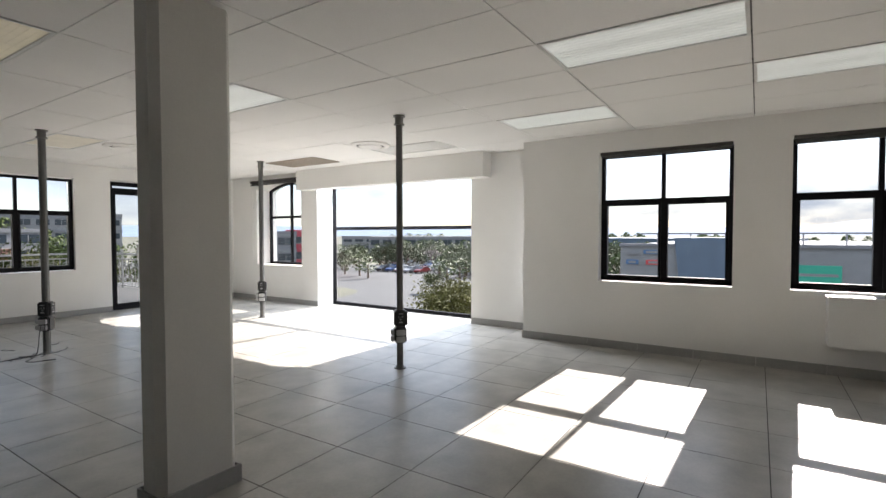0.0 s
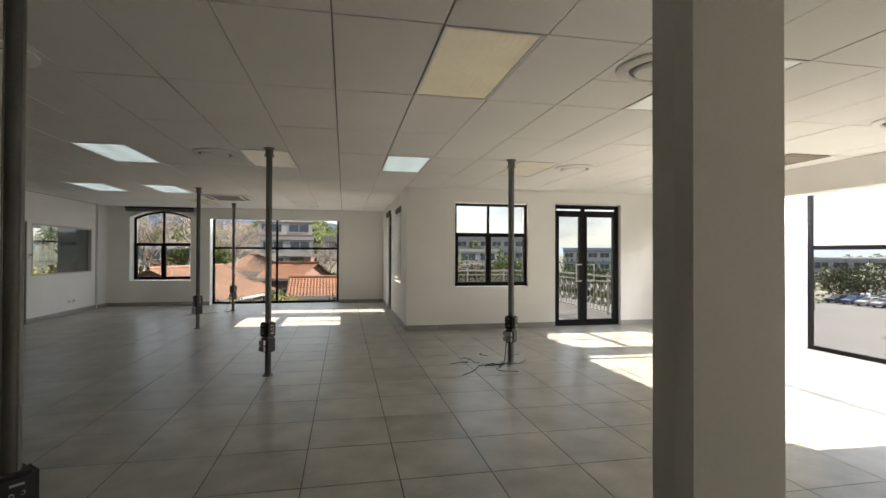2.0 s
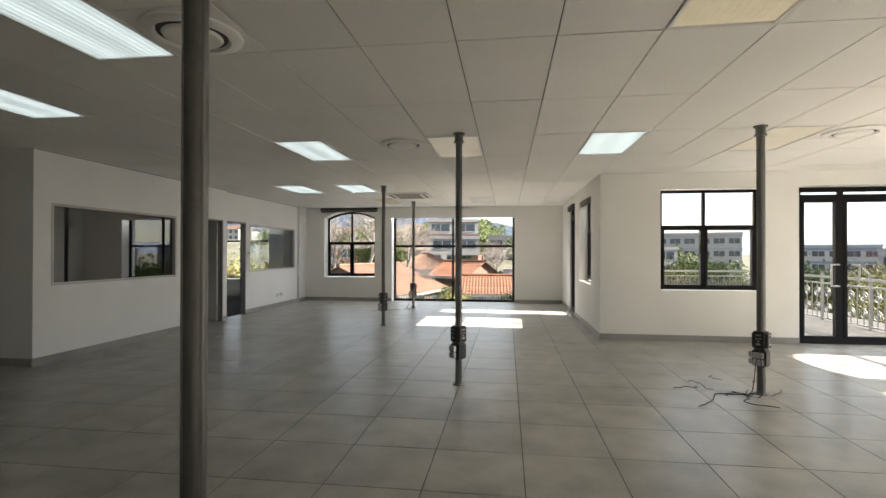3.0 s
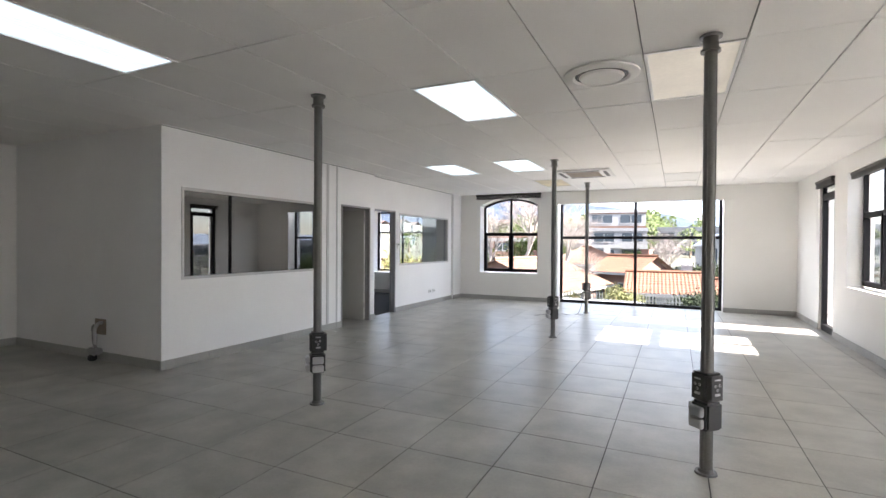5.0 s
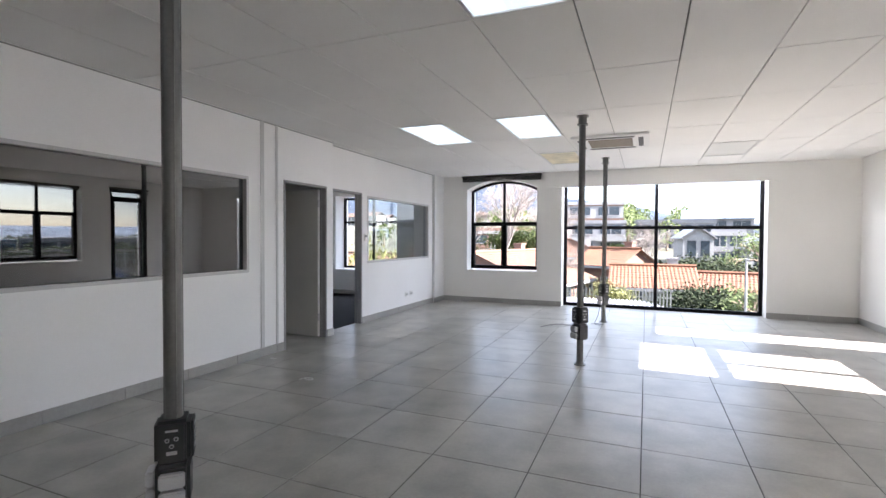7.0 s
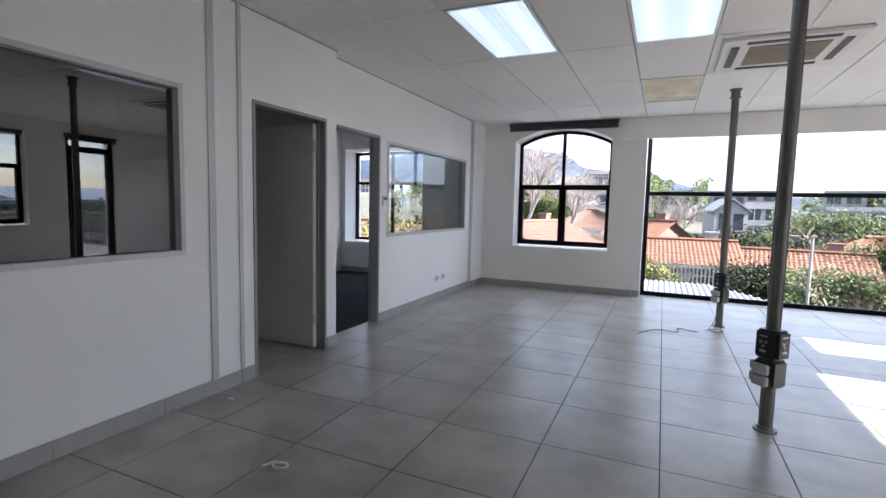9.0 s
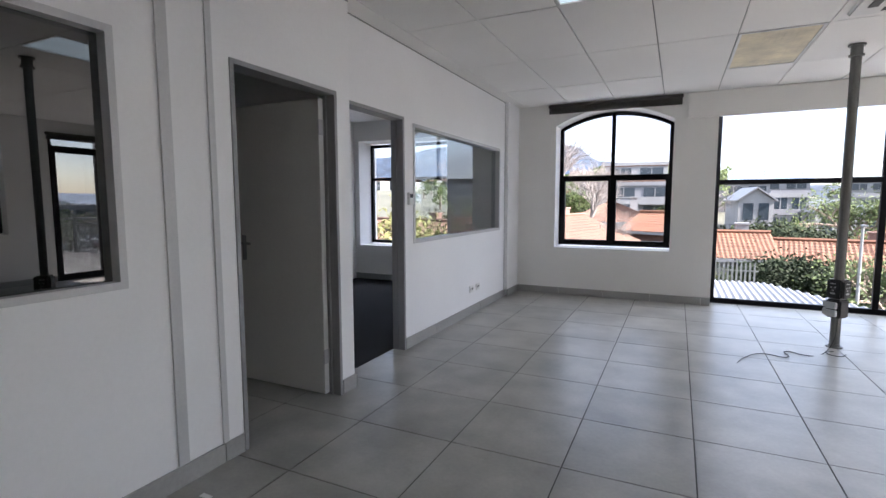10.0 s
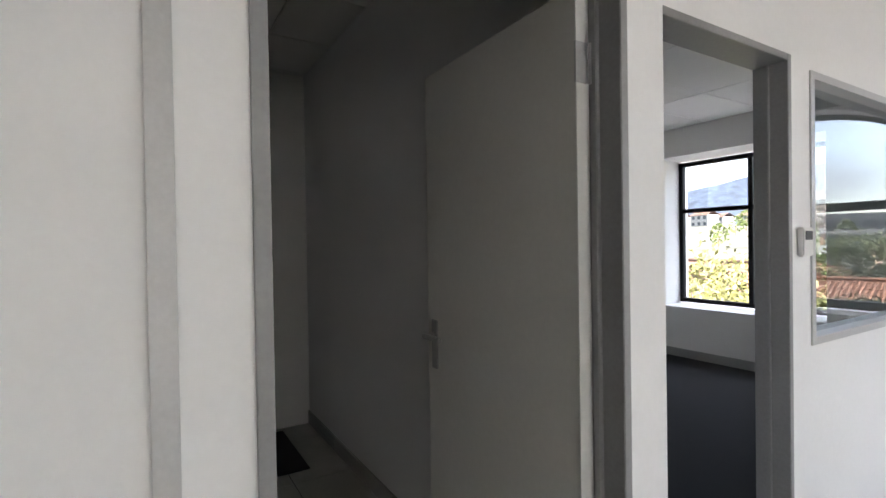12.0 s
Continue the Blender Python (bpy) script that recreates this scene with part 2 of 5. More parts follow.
def window(name, axis, w, a0, a1, z0, z1, mullions, transoms, sashes=(), rise=0.0, bar=0.05, depth=0.05, label="", glass=None, frame_mat=None, category="window", sash=0.03):
    """A glazed frame in a wall. sashes: (column, row) cells that carry a second, opening frame."""
    top = empty(name)
    fm = frame_mat or BLACK
    bm = bmesh.new()
    w0, w1 = w - depth / 2, w + depth / 2
    zt = z1 - rise
    span_box(bm, axis, a0, a0 + bar, w0, w1, z0, zt)
    span_box(bm, axis, a1 - bar, a1, w0, w1, z0, zt)
    span_box(bm, axis, a0 + bar, a1 - bar, w0, w1, z0, z0 + bar)
    if rise:
        n = 20
        for i in range(n):
            u0, u1 = a0 + (a1 - a0) * i / n, a0 + (a1 - a0) * (i + 1) / n
            h0, h1 = zt + arch_height(u0, a0, a1, rise), zt + arch_height(u1, a0, a1, rise)
            ring = []
            for ww in (w0, w1):
                for u, z in ((u0, h0 - bar), (u1, h1 - bar), (u1, h1), (u0, h0)):
                    ring.append(bm.verts.new((ww, u, z) if axis == "x" else (u, ww, z)))
            for f in ((0, 1, 2, 3), (7, 6, 5, 4), (0, 4, 5, 1), (1, 5, 6, 2), (2, 6, 7, 3), (3, 7, 4, 0)):
                bm.faces.new([ring[k] for k in f])
    else:
        span_box(bm, axis, a0 + bar, a1 - bar, w0, w1, z1 - bar, z1)
    for m in mullions:
        zz = zt + (arch_height(m, a0, a1, rise) if rise else 0) - bar
        span_box(bm, axis, m - bar / 2, m + bar / 2, w0 + 0.003, w1 - 0.003, z0 + bar, zz)
    us = [a0 + bar / 2, *mullions, a1 - bar / 2]
    zs = [z0 + bar / 2, *transoms, z1 - bar / 2]
    for t in transoms:
        for p, q in zip(us, us[1:]):
            span_box(bm, axis, p + bar / 2, q - bar / 2, w0 + 0.003, w1 - 0.003, t - bar / 2, t + bar / 2)
    for c, r in sashes:
        p, q, zl, zh = us[c] + bar / 2, us[c + 1] - bar / 2, zs[r] + bar / 2, zs[r + 1] - bar / 2
        s = sash
        e0, e1 = w0 - 0.012, w1 + 0.012
        span_box(bm, axis, p, p + s, e0, e1, zl, zh)
        span_box(bm, axis, q - s, q, e0, e1, zl, zh)
        span_box(bm, axis, p + s, q - s, e0, e1, zl, zl + s)
        span_box(bm, axis, p + s, q - s, e0, e1, zh - s, zh)
    bmesh.ops.recalc_face_normals(bm, faces=bm.faces)
    solid("frame", bm, fm, top)
    for p, q in zip(us, us[1:]):
        for zl, zh in zip(zs, zs[1:]):
            bm = bmesh.new()
            n = 10 if rise and zh > zt - 0.2 else 1
            row = []
            for i in range(n + 1):
                u = p + (q - p) * i / n
                z = zh if n == 1 else zt + arch_height(u, a0, a1, rise) - bar / 2
                row.append([bm.verts.new((ww, u, zz) if axis == "x" else (u, ww, zz)) for ww in (w - 0.003, w + 0.003) for zz in (zl, z)])
            for i in range(n):
                A, B = row[i], row[i + 1]
                for k in ((A[0], B[0], B[1], A[1]), (A[3], B[3], B[2], A[2]), (A[1], B[1], B[3], A[3]), (A[2], B[2], B[0], A[0])):
                    bm.faces.new(k)
            bm.faces.new((row[0][0], row[0][1], row[0][3], row[0][2]))
            bm.faces.new((row[-1][2], row[-1][3], row[-1][1], row[-1][0]))
            bmesh.ops.recalc_face_normals(bm, faces=bm.faces)
            pane = solid("pane", bm, glass or GLASS, top)
            pane.visible_shadow = False
    return structure(top, label, category)


# ---- the room's shell ----
H = 2.65            # ceiling height
TOP = 3.0
XE, XB, XG = 6.98, 7.50, 7.91   # east wall, its set-back part, the bay's glass
YN = 10.38          # wall with the balcony door
XS = 2.09           # side wall of the far part
YF = 15.76          # far wall
XP = -5.06          # office partition
XQ = -5.18          # its set-back far part
YQ = 11.60          # where it steps back
YC = 7.50           # corner of the first office
XW, YS = -8.03, -3.2
YE = 3.08           # where the east wall steps back
XO = 8.02           # outer face of the bay wall

# floors
slab = box_part("floor", (-8.5, -3.4, -0.30), (XO, 16.33, -0.004), GROUT)
structure(slab, "grey porcelain tile floor with dark joints", "floor")

wall_east = wall("wall_east", "x", XE, XE + 0.24, YS - 0.2, YE, 0, TOP,
                 [(0.63, 2.07, 0.82, 2.42), (-1.33, 0.11, 0.82, 2.42)], PAINT, "white painted plaster wall with deep window reveals")
wall_bay = wall("wall_bay", "x", XB, XO, YE, YN + 0.3, 0, TOP,
                [(4.19, 7.65, 0.0, 2.86, 0.34), (8.11, 9.53, 0.77, 2.53, 0.16)], PAINT, "white painted plaster wall around a full-height bay window")
wall_step = wall("wall_step", "y", YE - 0.1, YE, XE + 0.24, XO, 0, TOP, [], PAINT, "short white painted return wall")
wall_north = wall("wall_north", "y", YN, YN + 0.3, XS, XB, 0, TOP,
                  [(3.01, 4.46, 0.80, 2.40), (5.02, 6.44, 0.0, 2.42)], PAINT, "white painted plaster wall with window and balcony door")
wall_side = wall("wall_side", "x", XS, XS + 0.3, YN + 0.3, 16.0, 0, TOP,
                 [(11.25, 12.69, 0.82, 2.42), (13.30, 14.14, 0.0, 2.42)], PAINT, "white painted plaster wall with window and glass door")
wall_far = wall("wall_far", "y", YF, YF + 0.53, -8.5, XS + 0.3, 0, TOP,
                [(-2.62, 0.82, 0.0, 2.6), (-4.60, -3.11, 0.67, 2.56, 0.2), (-7.94, -6.28, 0.58, 2.33)], PAINT, "white painted plaster wall with large windows")
wall_south = wall("wall_south", "y", YS - 0.2, YS, -8.5, XE, 0, TOP, [], PAINT, "plain white painted wall")
wall_west = wall("wall_west", "x", -8.5, XW, YS, 16.0, 0, TOP, [], PAINT, "plain white painted wall")

# office partition
wall_partition = wall("wall_partition", "x", XP - 0.10, XP, YC, YQ, 0, TOP,
                      [(7.735, 10.06, 0.965, 2.005), (10.615, 11.455, 0.0, 2.03)], BOARD, "white drywall partition with a long window and door")
wall_partition_far = wall("wall_partition_far", "x", XQ - 0.10, XQ, YQ, YF, 0, TOP,
                          [(11.68, 12.53, 0.0, 2.04), (12.69, 15.05, 0.94, 2.01)], BOARD, "white drywall partition with doorway and window")
wall_office_side = wall("wall_office_side", "y", YC, YC + 0.1, XW, XP - 0.10, 0, TOP, [], BOARD, "white drywall return wall of the office")
wall_office_mid = wall("wall_office_mid", "y", YQ - 0.08, YQ, XW, XP - 0.10, 0, TOP, [], BOARD, "white drywall between two offices")
casing = box_part("trim_pipe_casing", (XQ + 0.001, 15.27, 0.10), (XQ + 0.045, YF - 0.001, H), BOARD, None, 0.003)
structure(casing, "white boxed pipe casing in the corner", "casing")

roof = box_part("roof", (-8.5, -3.4, TOP), (XO, YN + 0.3, TOP + 0.25), CEIL_DARK)
structure(roof, "concrete roof slab over the ceiling", "roof")
roof2 = box_part("roof_far", (-8.5, YN + 0.3, TOP), (XS + 0.3, 16.4, TOP + 0.25), CEIL_DARK)
structure(roof2, "concrete roof slab over the far part", "roof")

# pelmets over the two large windows
p1 = box_part("trim_pelmet_bay", (7.23, 3.84, 2.275), (XB - 0.002, 7.94, H - 0.002), PAINT, None, 0.004)
structure(p1, "white boxed pelmet over the bay window", "pelmet")
p2 = box_part("trim_pelmet_far", (-2.96, YF - 0.05, 2.345), (1.04, YF - 0.002, H - 0.002), PAINT, None, 0.004)
structure(p2, "white boxed pelmet over the far window", "pelmet")

# column
bm = bmesh.new()
add_box(bm, 2.06, 2.88, 0, 2.50, 3.08, H)
bmesh.ops.bevel(bm, geom=[e for e in bm.edges if abs(e.verts[0].co.z - e.verts[1].co.z) > 1], offset=0.04, segments=1, affect="EDGES")
column = solid("column", bm, COLUMN_PAINT)
structure(column, "square cream painted concrete column", "column")

# ceiling: boards in a grid, with gaps for lamps and grilles
CX, CY, PX, PY = 2.08, 4.01, 0.591, 1.187
LAMPS = {(3, -3): "dim", (5, -4): "dim", (6, -2): "dim", (-1, 0): "cream", (2, 0): "dim", (-1, 3): "lit", (-7, 3): "lit", (-4, 3): "pale",
         (-10, 6): "lit", (-8, 6): "lit", (-8, 8): "stained", (-4, 8): "white", (-7, 0): "lit", (-10, 1): "lit", (7, 0): "white", (2, 3): "pale", (-15, 1): "cream"}


DIFFUSERS = ((-0.585, 7.86), (-1.18, 4.90), (2.985, 4.30), (4.17, 7.87), (5.96, 4.92))


def inside(x, y):
    if y > YF or y < YS or x < XW:
        return False
    if y > YN:
        return x < XS
    return x < (XE if y < YE else XB)


bm = bmesh.new()
g = 0.0045
for i in range(-18, 11):
    for j in range(-7, 11):
        if (i, j) in LAMPS:
            continue
        x0, y0 = CX + i * PX, CY + j * PY
        x1, y1 = x0 + PX, y0 + PY
        lim = XS if y0 >= YN else (XE if y0 + 0.6 < YE else XB)
        x1, y1, x0, y0 = min(x1, lim), min(y1, YF), max(x0, XW), max(y0, YS)
        if y0 < YN < y1 and x0 > XS - 0.05:
            y1 = YN
        if x1 - x0 < 0.03 or y1 - y0 < 0.03 or not inside((x0 + x1) / 2, (y0 + y1) / 2):
            continue
        dz = random.uniform(0, 0.003)
        cuts = [y0, y1]
        for px, py in DIFFUSERS:  # half boards carry the round diffusers
            if x0 < px < x1 and y0 < py < y1:
                cuts = [y0, y0 + PY / 2, y1]
        for ya, yb in zip(cuts, cuts[1:]):
            add_box(bm, x0 + g, ya + g, H + dz, x1 - g, yb - g, H + 0.015)
n_board = len(bm.faces)
# the bars lie just above the boards' lower face
for i in range(-17, 10):
    x = CX + i * PX
    add_box(bm, x - 0.012, YS, H + 0.016, x + 0.012, YF if x < XS else YN, H + 0.03)
for j in range(-6, 11):
    y = CY + j * PY
    add_box(bm, XW, y - 0.012, H + 0.031, XS if y > YN else (XE if y < YE else XB), y + 0.012, H + 0.045)
for k, f in enumerate(bm.faces):
    f.material_index = 0 if k < n_board else 1
ceiling = solid("ceiling", bm, [CEIL, CEIL_DARK])
structure(ceiling, "suspended ceiling of off-white boards in a grid", "ceiling")

# baseboards of cut tile, in pieces
skirting = empty("baseboard")
structure(skirting, "grey porcelain tile skirting with joints", "baseboard")


def skirt(axis, w, out, a0, a1):
    a, n = a0, 0
    while a < a1 - 0.01:
        b = min(a + 0.6, a1)
        bm = bmesh.new()
        span_box(bm, axis, a + 0.0015, b - 0.0015, w + 0.001 * out, w + 0.012 * out, 0.001, 0.10)
        solid("skirting_tile", bm, SKIRT, skirting, 0.0015)
        a = b


for run in (("x", XE, -1, YS, YE), ("y", YE, 1, XE - 0.012, XB), ("x", XB, -1, YE + 0.012, 4.19), ("x", XB, -1, 7.65, YN),
            ("y", YN, -1, XS - 0.012, 5.02), ("y", YN, -1, 6.44, XB - 0.012), ("x", XS, -1, YN, 13.30), ("x", XS, -1, 14.14, YF),
            ("y", YF, -1, XQ + 0.058, -2.62), ("y", YF, -1, 0.82, XS - 0.012), ("x", XP, 1, YC - 0.012, 10.61), ("x", XP, 1, 11.46, YQ + 0.012),
            ("x", XQ, 1, 12.535, 15.27), ("x", XQ + 0.045, 1, 15.258, YF - 0.012), ("y", YC, -1, XW, XP), ("x", XW, 1, YS, YC - 0.012),
            ("x", 2.06, -1, 2.88, 3.08), ("y", 2.88, -1, 2.048, 2.512), ("y", 3.08, 1, 2.048, 2.512), ("x", 2.50, 1, 2.88, 3.08),
            ("y", YQ - 0.08, -1, XW, XP - 0.12), ("y", YF, -1, XW, XQ - 0.12)):
    skirt(*run)

# windows
FOUR = "black aluminium window of four panes"
LOWER = [(0, 0), (1, 0)]
window("window_1", "x", XE + 0.15, 0.63, 2.07, 0.83, 2.40, [1.35], [1.815], LOWER, label=FOUR, bar=0.045)
window("window_2", "x", XE + 0.15, -1.33, 0.11, 0.83, 2.40, [-0.60], [1.815], LOWER, label=FOUR, bar=0.045)
window("window_bay", "x", XG + 0.02, 4.19, 7.65, 0.0, 2.86, [5.94], [1.53], rise=0.34, label="full-height black framed bay window", bar=0.06)
window("window_3", "x", XB + 0.36, 8.11, 9.53, 0.77, 2.53, [8.82], [1.79], rise=0.16, label="black framed window with arched head", bar=0.05)
window("window_4", "y", YN + 0.10, 3.01, 4.46, 0.81, 2.38, [3.68], [1.80], LOWER, label=FOUR, bar=0.045)
window("window_far", "y", YF + 0.31, -2.62, 0.82, 0.0, 2.5, [-0.91], [1.56], label="full-height black framed window of four panes", bar=0.06)
window("window_5", "y", YF + 0.31, -4.60, -3.11, 0.69, 2.55, [-3.87], [1.66], LOWER, rise=0.2, label="black framed window with arched head", bar=0.05)
window("window_6", "x", XS + 0.20, 11.25, 12.69, 0.84, 2.42, [11.95], [1.83], LOWER, label=FOUR, bar=0.045)
window("window_7", "y", YF + 0.38, -7.94, -6.28, 0.60, 2.30, [-7.11], [1.71], label="black framed office window", bar=0.05)
window("door_balcony", "y", YN + 0.12, 5.02, 6.44, 0.0, 2.40, [5.66], [2.25], LOWER, label="black framed glazed double door, closed", bar=0.075, category="door", sash=0.045)
window("door_side", "x", XS + 0.06, 13.30, 14.14, 0.0, 2.42, [], [2.22], [(0, 0)], label="black framed glazed side door, closed", bar=0.065, category="door", sash=0.045)
window("window_office", "x", XP - 0.05, 7.735, 10.06, 0.965, 2.005, [], [], label="long partition window in an aluminium frame", bar=0.03, depth=0.114, glass=TINTED_DARK_ROOM, frame_mat=ALU)
window("window_office_far", "x", XQ - 0.05, 12.69, 15.05, 0.94, 2.01, [], [], label="partition window in an aluminium frame", bar=0.03, depth=0.114, glass=TINTED, frame_mat=ALU)


# ---- lamps and grilles in the ceiling ----
def ceiling_lamp(i, j, kind):
    x0, y0 = CX + i * PX, CY + j * PY
    top = empty("ceiling_lamp", pose(x0 + PX / 2, y0 + PY / 2, H))
    a, b, r = PX / 2 - 0.005, PY / 2 - 0.005, 0.022
    bm = bmesh.new()
    add_box(bm, -a, -b, -0.004, -a + r, b, 0.012)
    add_box(bm, a - r, -b, -0.004, a, b, 0.012)
    add_box(bm, -a + r, -b, -0.004, a - r, -b + r, 0.012)
    add_box(bm, -a + r, b - r, -0.004, a - r, b, 0.012)
    solid("rim", bm, WHITE, top)
    mat = {"lit": LIT, "dim": DIM, "cream": CREAM, "pale": PALE, "stained": STAINED, "white": WHITE}[kind]
    bm = bmesh.new()
    n = 24
    for k in range(n):  # finely ribbed cover
        u0, u1 = -a + r + (2 * a - 2 * r) * k / n, -a + r + (2 * a - 2 * r) * (k + 1) / n
        add_box(bm, u0, -b + r, 0.004 + 0.0015 * (k % 2), u1, b - r, 0.02)
    # the tubes behind the cover show as two brighter bands
    bands = {"lit": (LIT, LIT_SIDE, LIT_TUBE), "dim": (DIM, DIM_SIDE, DIM_TUBE)}.get(kind, (mat, mat, mat))
    for f in bm.faces:
        d = abs(abs(f.calc_center_median().x) - a * 0.48)
        f.material_index = 2 if d < a * 0.12 else 1 if d < a * 0.26 else 0
    solid("diffuser", bm, bands, top)
    words = {"lit": "recessed ceiling lamp with a lit white diffuser", "dim": "recessed ceiling lamp with a pale ribbed diffuser",
             "pale": "recessed ceiling lamp with a cream white diffuser", "cream": "recessed ceiling lamp with a yellowed diffuser", "stained": "recessed ceiling lamp with a brown stained diffuser",
             "white": "flush white ceiling panel in a frame"}
    tagged(top, words[kind], "ceiling lamp", "ceiling lamps")


for (i, j), kind in LAMPS.items():
    ceiling_lamp(i, j, kind)


def round_diffuser(x, y):
    top = empty("air_diffuser", pose(x, y, H))
    prof = [(0.27, 0.0), (0.27, -0.012), (0.25, -0.022), (0.205, -0.026), (0.195, -0.012), (0.19, 0.0)]
    bm = bmesh.new()
    n = 40
    rings = [[bm.verts.new((r * math.cos(2 * math.pi * k / n), r * math.sin(2 * math.pi * k / n), z)) for k in range(n)] for r, z in prof]
    for A, B in zip(rings, rings[1:]):
        for k in range(n):
            bm.faces.new((A[k], A[(k + 1) % n], B[(k + 1) % n], B[k]))
    bmesh.ops.recalc_face_normals(bm, faces=bm.faces)
    solid("ring", bm, CEIL, top, smooth=True)
    # flat near-black disc for the blackish duct; its shade is put into the colour
    bm = bmesh.new()
    add_tube(bm, 0, 0, -0.012, -0.003, 0.188, 0.188, 40)
    solid("throat", bm, PLASTIC, top)
    bm = bmesh.new()
    add_tube(bm, 0, 0, -0.034, -0.016, 0.150, 0.165, 40)
    solid("disc", bm, CEIL, top, 0.004, smooth=True)
    tagged(top, "round white air diffuser in the ceiling", "air diffuser", "round air diffusers")


for x, y in DIFFUSERS:
    round_diffuser(x, y)

# flush return grille near the bay
grille = empty("return_grille", pose(6.553, 6.975, H))
bm = bmesh.new()
for k in range(14):
    add_box(bm, -0.27, -0.55 + k * 0.08, -0.010, 0.27, -0.55 + k * 0.08 + 0.05, 0.004)
solid("slats", bm, GRILLE, grille)
bm = bmesh.new()
for s in (-1, 1):
    add_box(bm, s * 0.28 - 0.015, -0.58, -0.012, s * 0.28 + 0.015, 0.58, 0.003)
    add_box(bm, -0.265, s * 0.575 - 0.012, -0.012, 0.265, s * 0.575 + 0.012, 0.003)
solid("frame", bm, GRILLE, grille)
tagged(grille, "brown slatted return air grille in the ceiling", "air grille")

# cassette air conditioner
cass = empty("cassette_air_conditioner", pose(-1.53, 12.88, H))
bm = bmesh.new()
add_box(bm, -0.47, -0.47, -0.028, 0.47, 0.47, 0.002)
solid("panel", bm, WHITE, cass, 0.012)
bm = bmesh.new()
for k in range(12):
    add_box(bm, -0.27, -0.27 + k * 0.045, -0.036, 0.27, -0.27 + k * 0.045 + 0.03, -0.026)
solid("intake_grille", bm, GRILLE, cass)
for k in range(4):
    bm = bmesh.new()
    add_box(bm, -0.30, 0.34, -0.034, 0.30, 0.40, -0.027)
    v = solid("vane", bm, PLASTIC, cass, 0.003)
    v.matrix_basis = pose(0, 0, 0, 0, 0, 90 * k)
tagged(cass, "white ceiling cassette air conditioner with dark slots", "air conditioner")


# ---- power poles ----
def power_pole(first=None):
    """Steel tube from floor to ceiling with two flanges and a socket block; the block's faces look along its axes."""
    top = empty("power_pole")
    bm = bmesh.new()
    add_tube(bm, 0, 0, 0.012, H - 0.012, 0.034, seg=28)
    for s in (0, 90, 180, 270):  # shallow grooves' lips along the tube
        a = radians(s + 20)
        add_box(bm, 0.0345 * math.cos(a) - 0.003, 0.0345 * math.sin(a) - 0.003, 0.02, 0.0345 * math.cos(a) + 0.003, 0.0345 * math.sin(a) + 0.003, H - 0.02)
    solid("tube", bm, STEEL, top, smooth=True)
    bm = bmesh.new()
    add_tube(bm, 0, 0, 0.0, 0.012, 0.064, 0.061, 32)
    add_tube(bm, 0, 0, 0.012, 0.03, 0.046, 0.039, 32)
    solid("floor_flange", bm, STEEL, top, smooth=True)
    bm = bmesh.new()
    add_tube(bm, 0, 0, H - 0.014, H - 0.001, 0.062, 0.062, 32)
    add_tube(bm, 0, 0, H - 0.10, H - 0.085, 0.056, 0.056, 32)
    add_tube(bm, 0, 0, H - 0.085, H - 0.014, 0.044, 0.044, 28)
    solid("ceiling_flange", bm, STEEL, top, smooth=True)
    for z0, z1, half, nm in ((0.450, 0.620, 0.064, "switch_block"), (0.275, 0.443, 0.063, "socket_block")):
        bm = bmesh.new()
        add_box(bm, -half, -half, z0, half, half, z1)
        solid(nm, bm, PLASTIC, top, 0.014, smooth=True)
    for k in range(2):
        turn = pose(0, 0, 0, 0, 0, 90 * k)
        plate = box_part("face_plate", (-0.045, -0.075, 0.460), (0.045, -0.066, 0.610), PLASTIC, top, 0.003)
        plate.matrix_basis = turn
        for dx, dz in ((-0.016, 0.550), (0.016, 0.553), (0.0, 0.525)):
            for nm, rr, yy, mm in (("ring_mark", 0.0085, -0.0765, SILVER), ("socket_eye", 0.005, -0.0778, PLASTIC)):
                bm = bmesh.new()
                r = bmesh.ops.create_cone(bm, cap_ends=True, segments=14, radius1=rr, radius2=rr, depth=0.004)
                for v in r["verts"]:
                    v.co = Vector((dx + v.co.x, yy + v.co.z, dz + v.co.y))
                solid(nm, bm, mm, top).matrix_basis = turn
        for z0, z1, w in ((0.582, 0.590, 0.022), (0.491, 0.505, 0.019)):
            box_part("label_bar", (-w, -0.0775, z0), (w, -0.0745, z1), SILVER, top).matrix_basis = turn
    for dz in (0.290, 0.360):
        c = box_part("socket_cover", (-0.046, -0.098, dz), (0.046, -0.064, dz + 0.058), SILVER, top, 0.006)
        c.matrix_basis = pose(0, 0, 0, 0, 0, 0)
        c = box_part("socket_cover", (-0.046, -0.098, dz), (0.046, -0.064, dz + 0.058), SILVER, top, 0.006)
        c.matrix_basis = pose(0, 0, 0, 0, 0, -90)
    return tagged(top, "grey steel floor-to-ceiling power pole with socket block", "power pole", "power poles")


pole = power_pole()
POLES = ((4.87, 3.56, -45), (6.09, 7.48, -45), (3.10, 7.505, -45), (0.105, 7.44, -45), (-1.72, 11.355, -45), (-2.852, 7.40, 45), (-1.703, 14.258, -45), (-0.235, 3.55, 45))
for k, (x, y, a) in enumerate(POLES):
    if k:
        copy_thing(pole, pose(x, y, 0, 0, 0, a))
pole.matrix_basis = pose(POLES[0][0], POLES[0][1], 0, 0, 0, POLES[0][2])


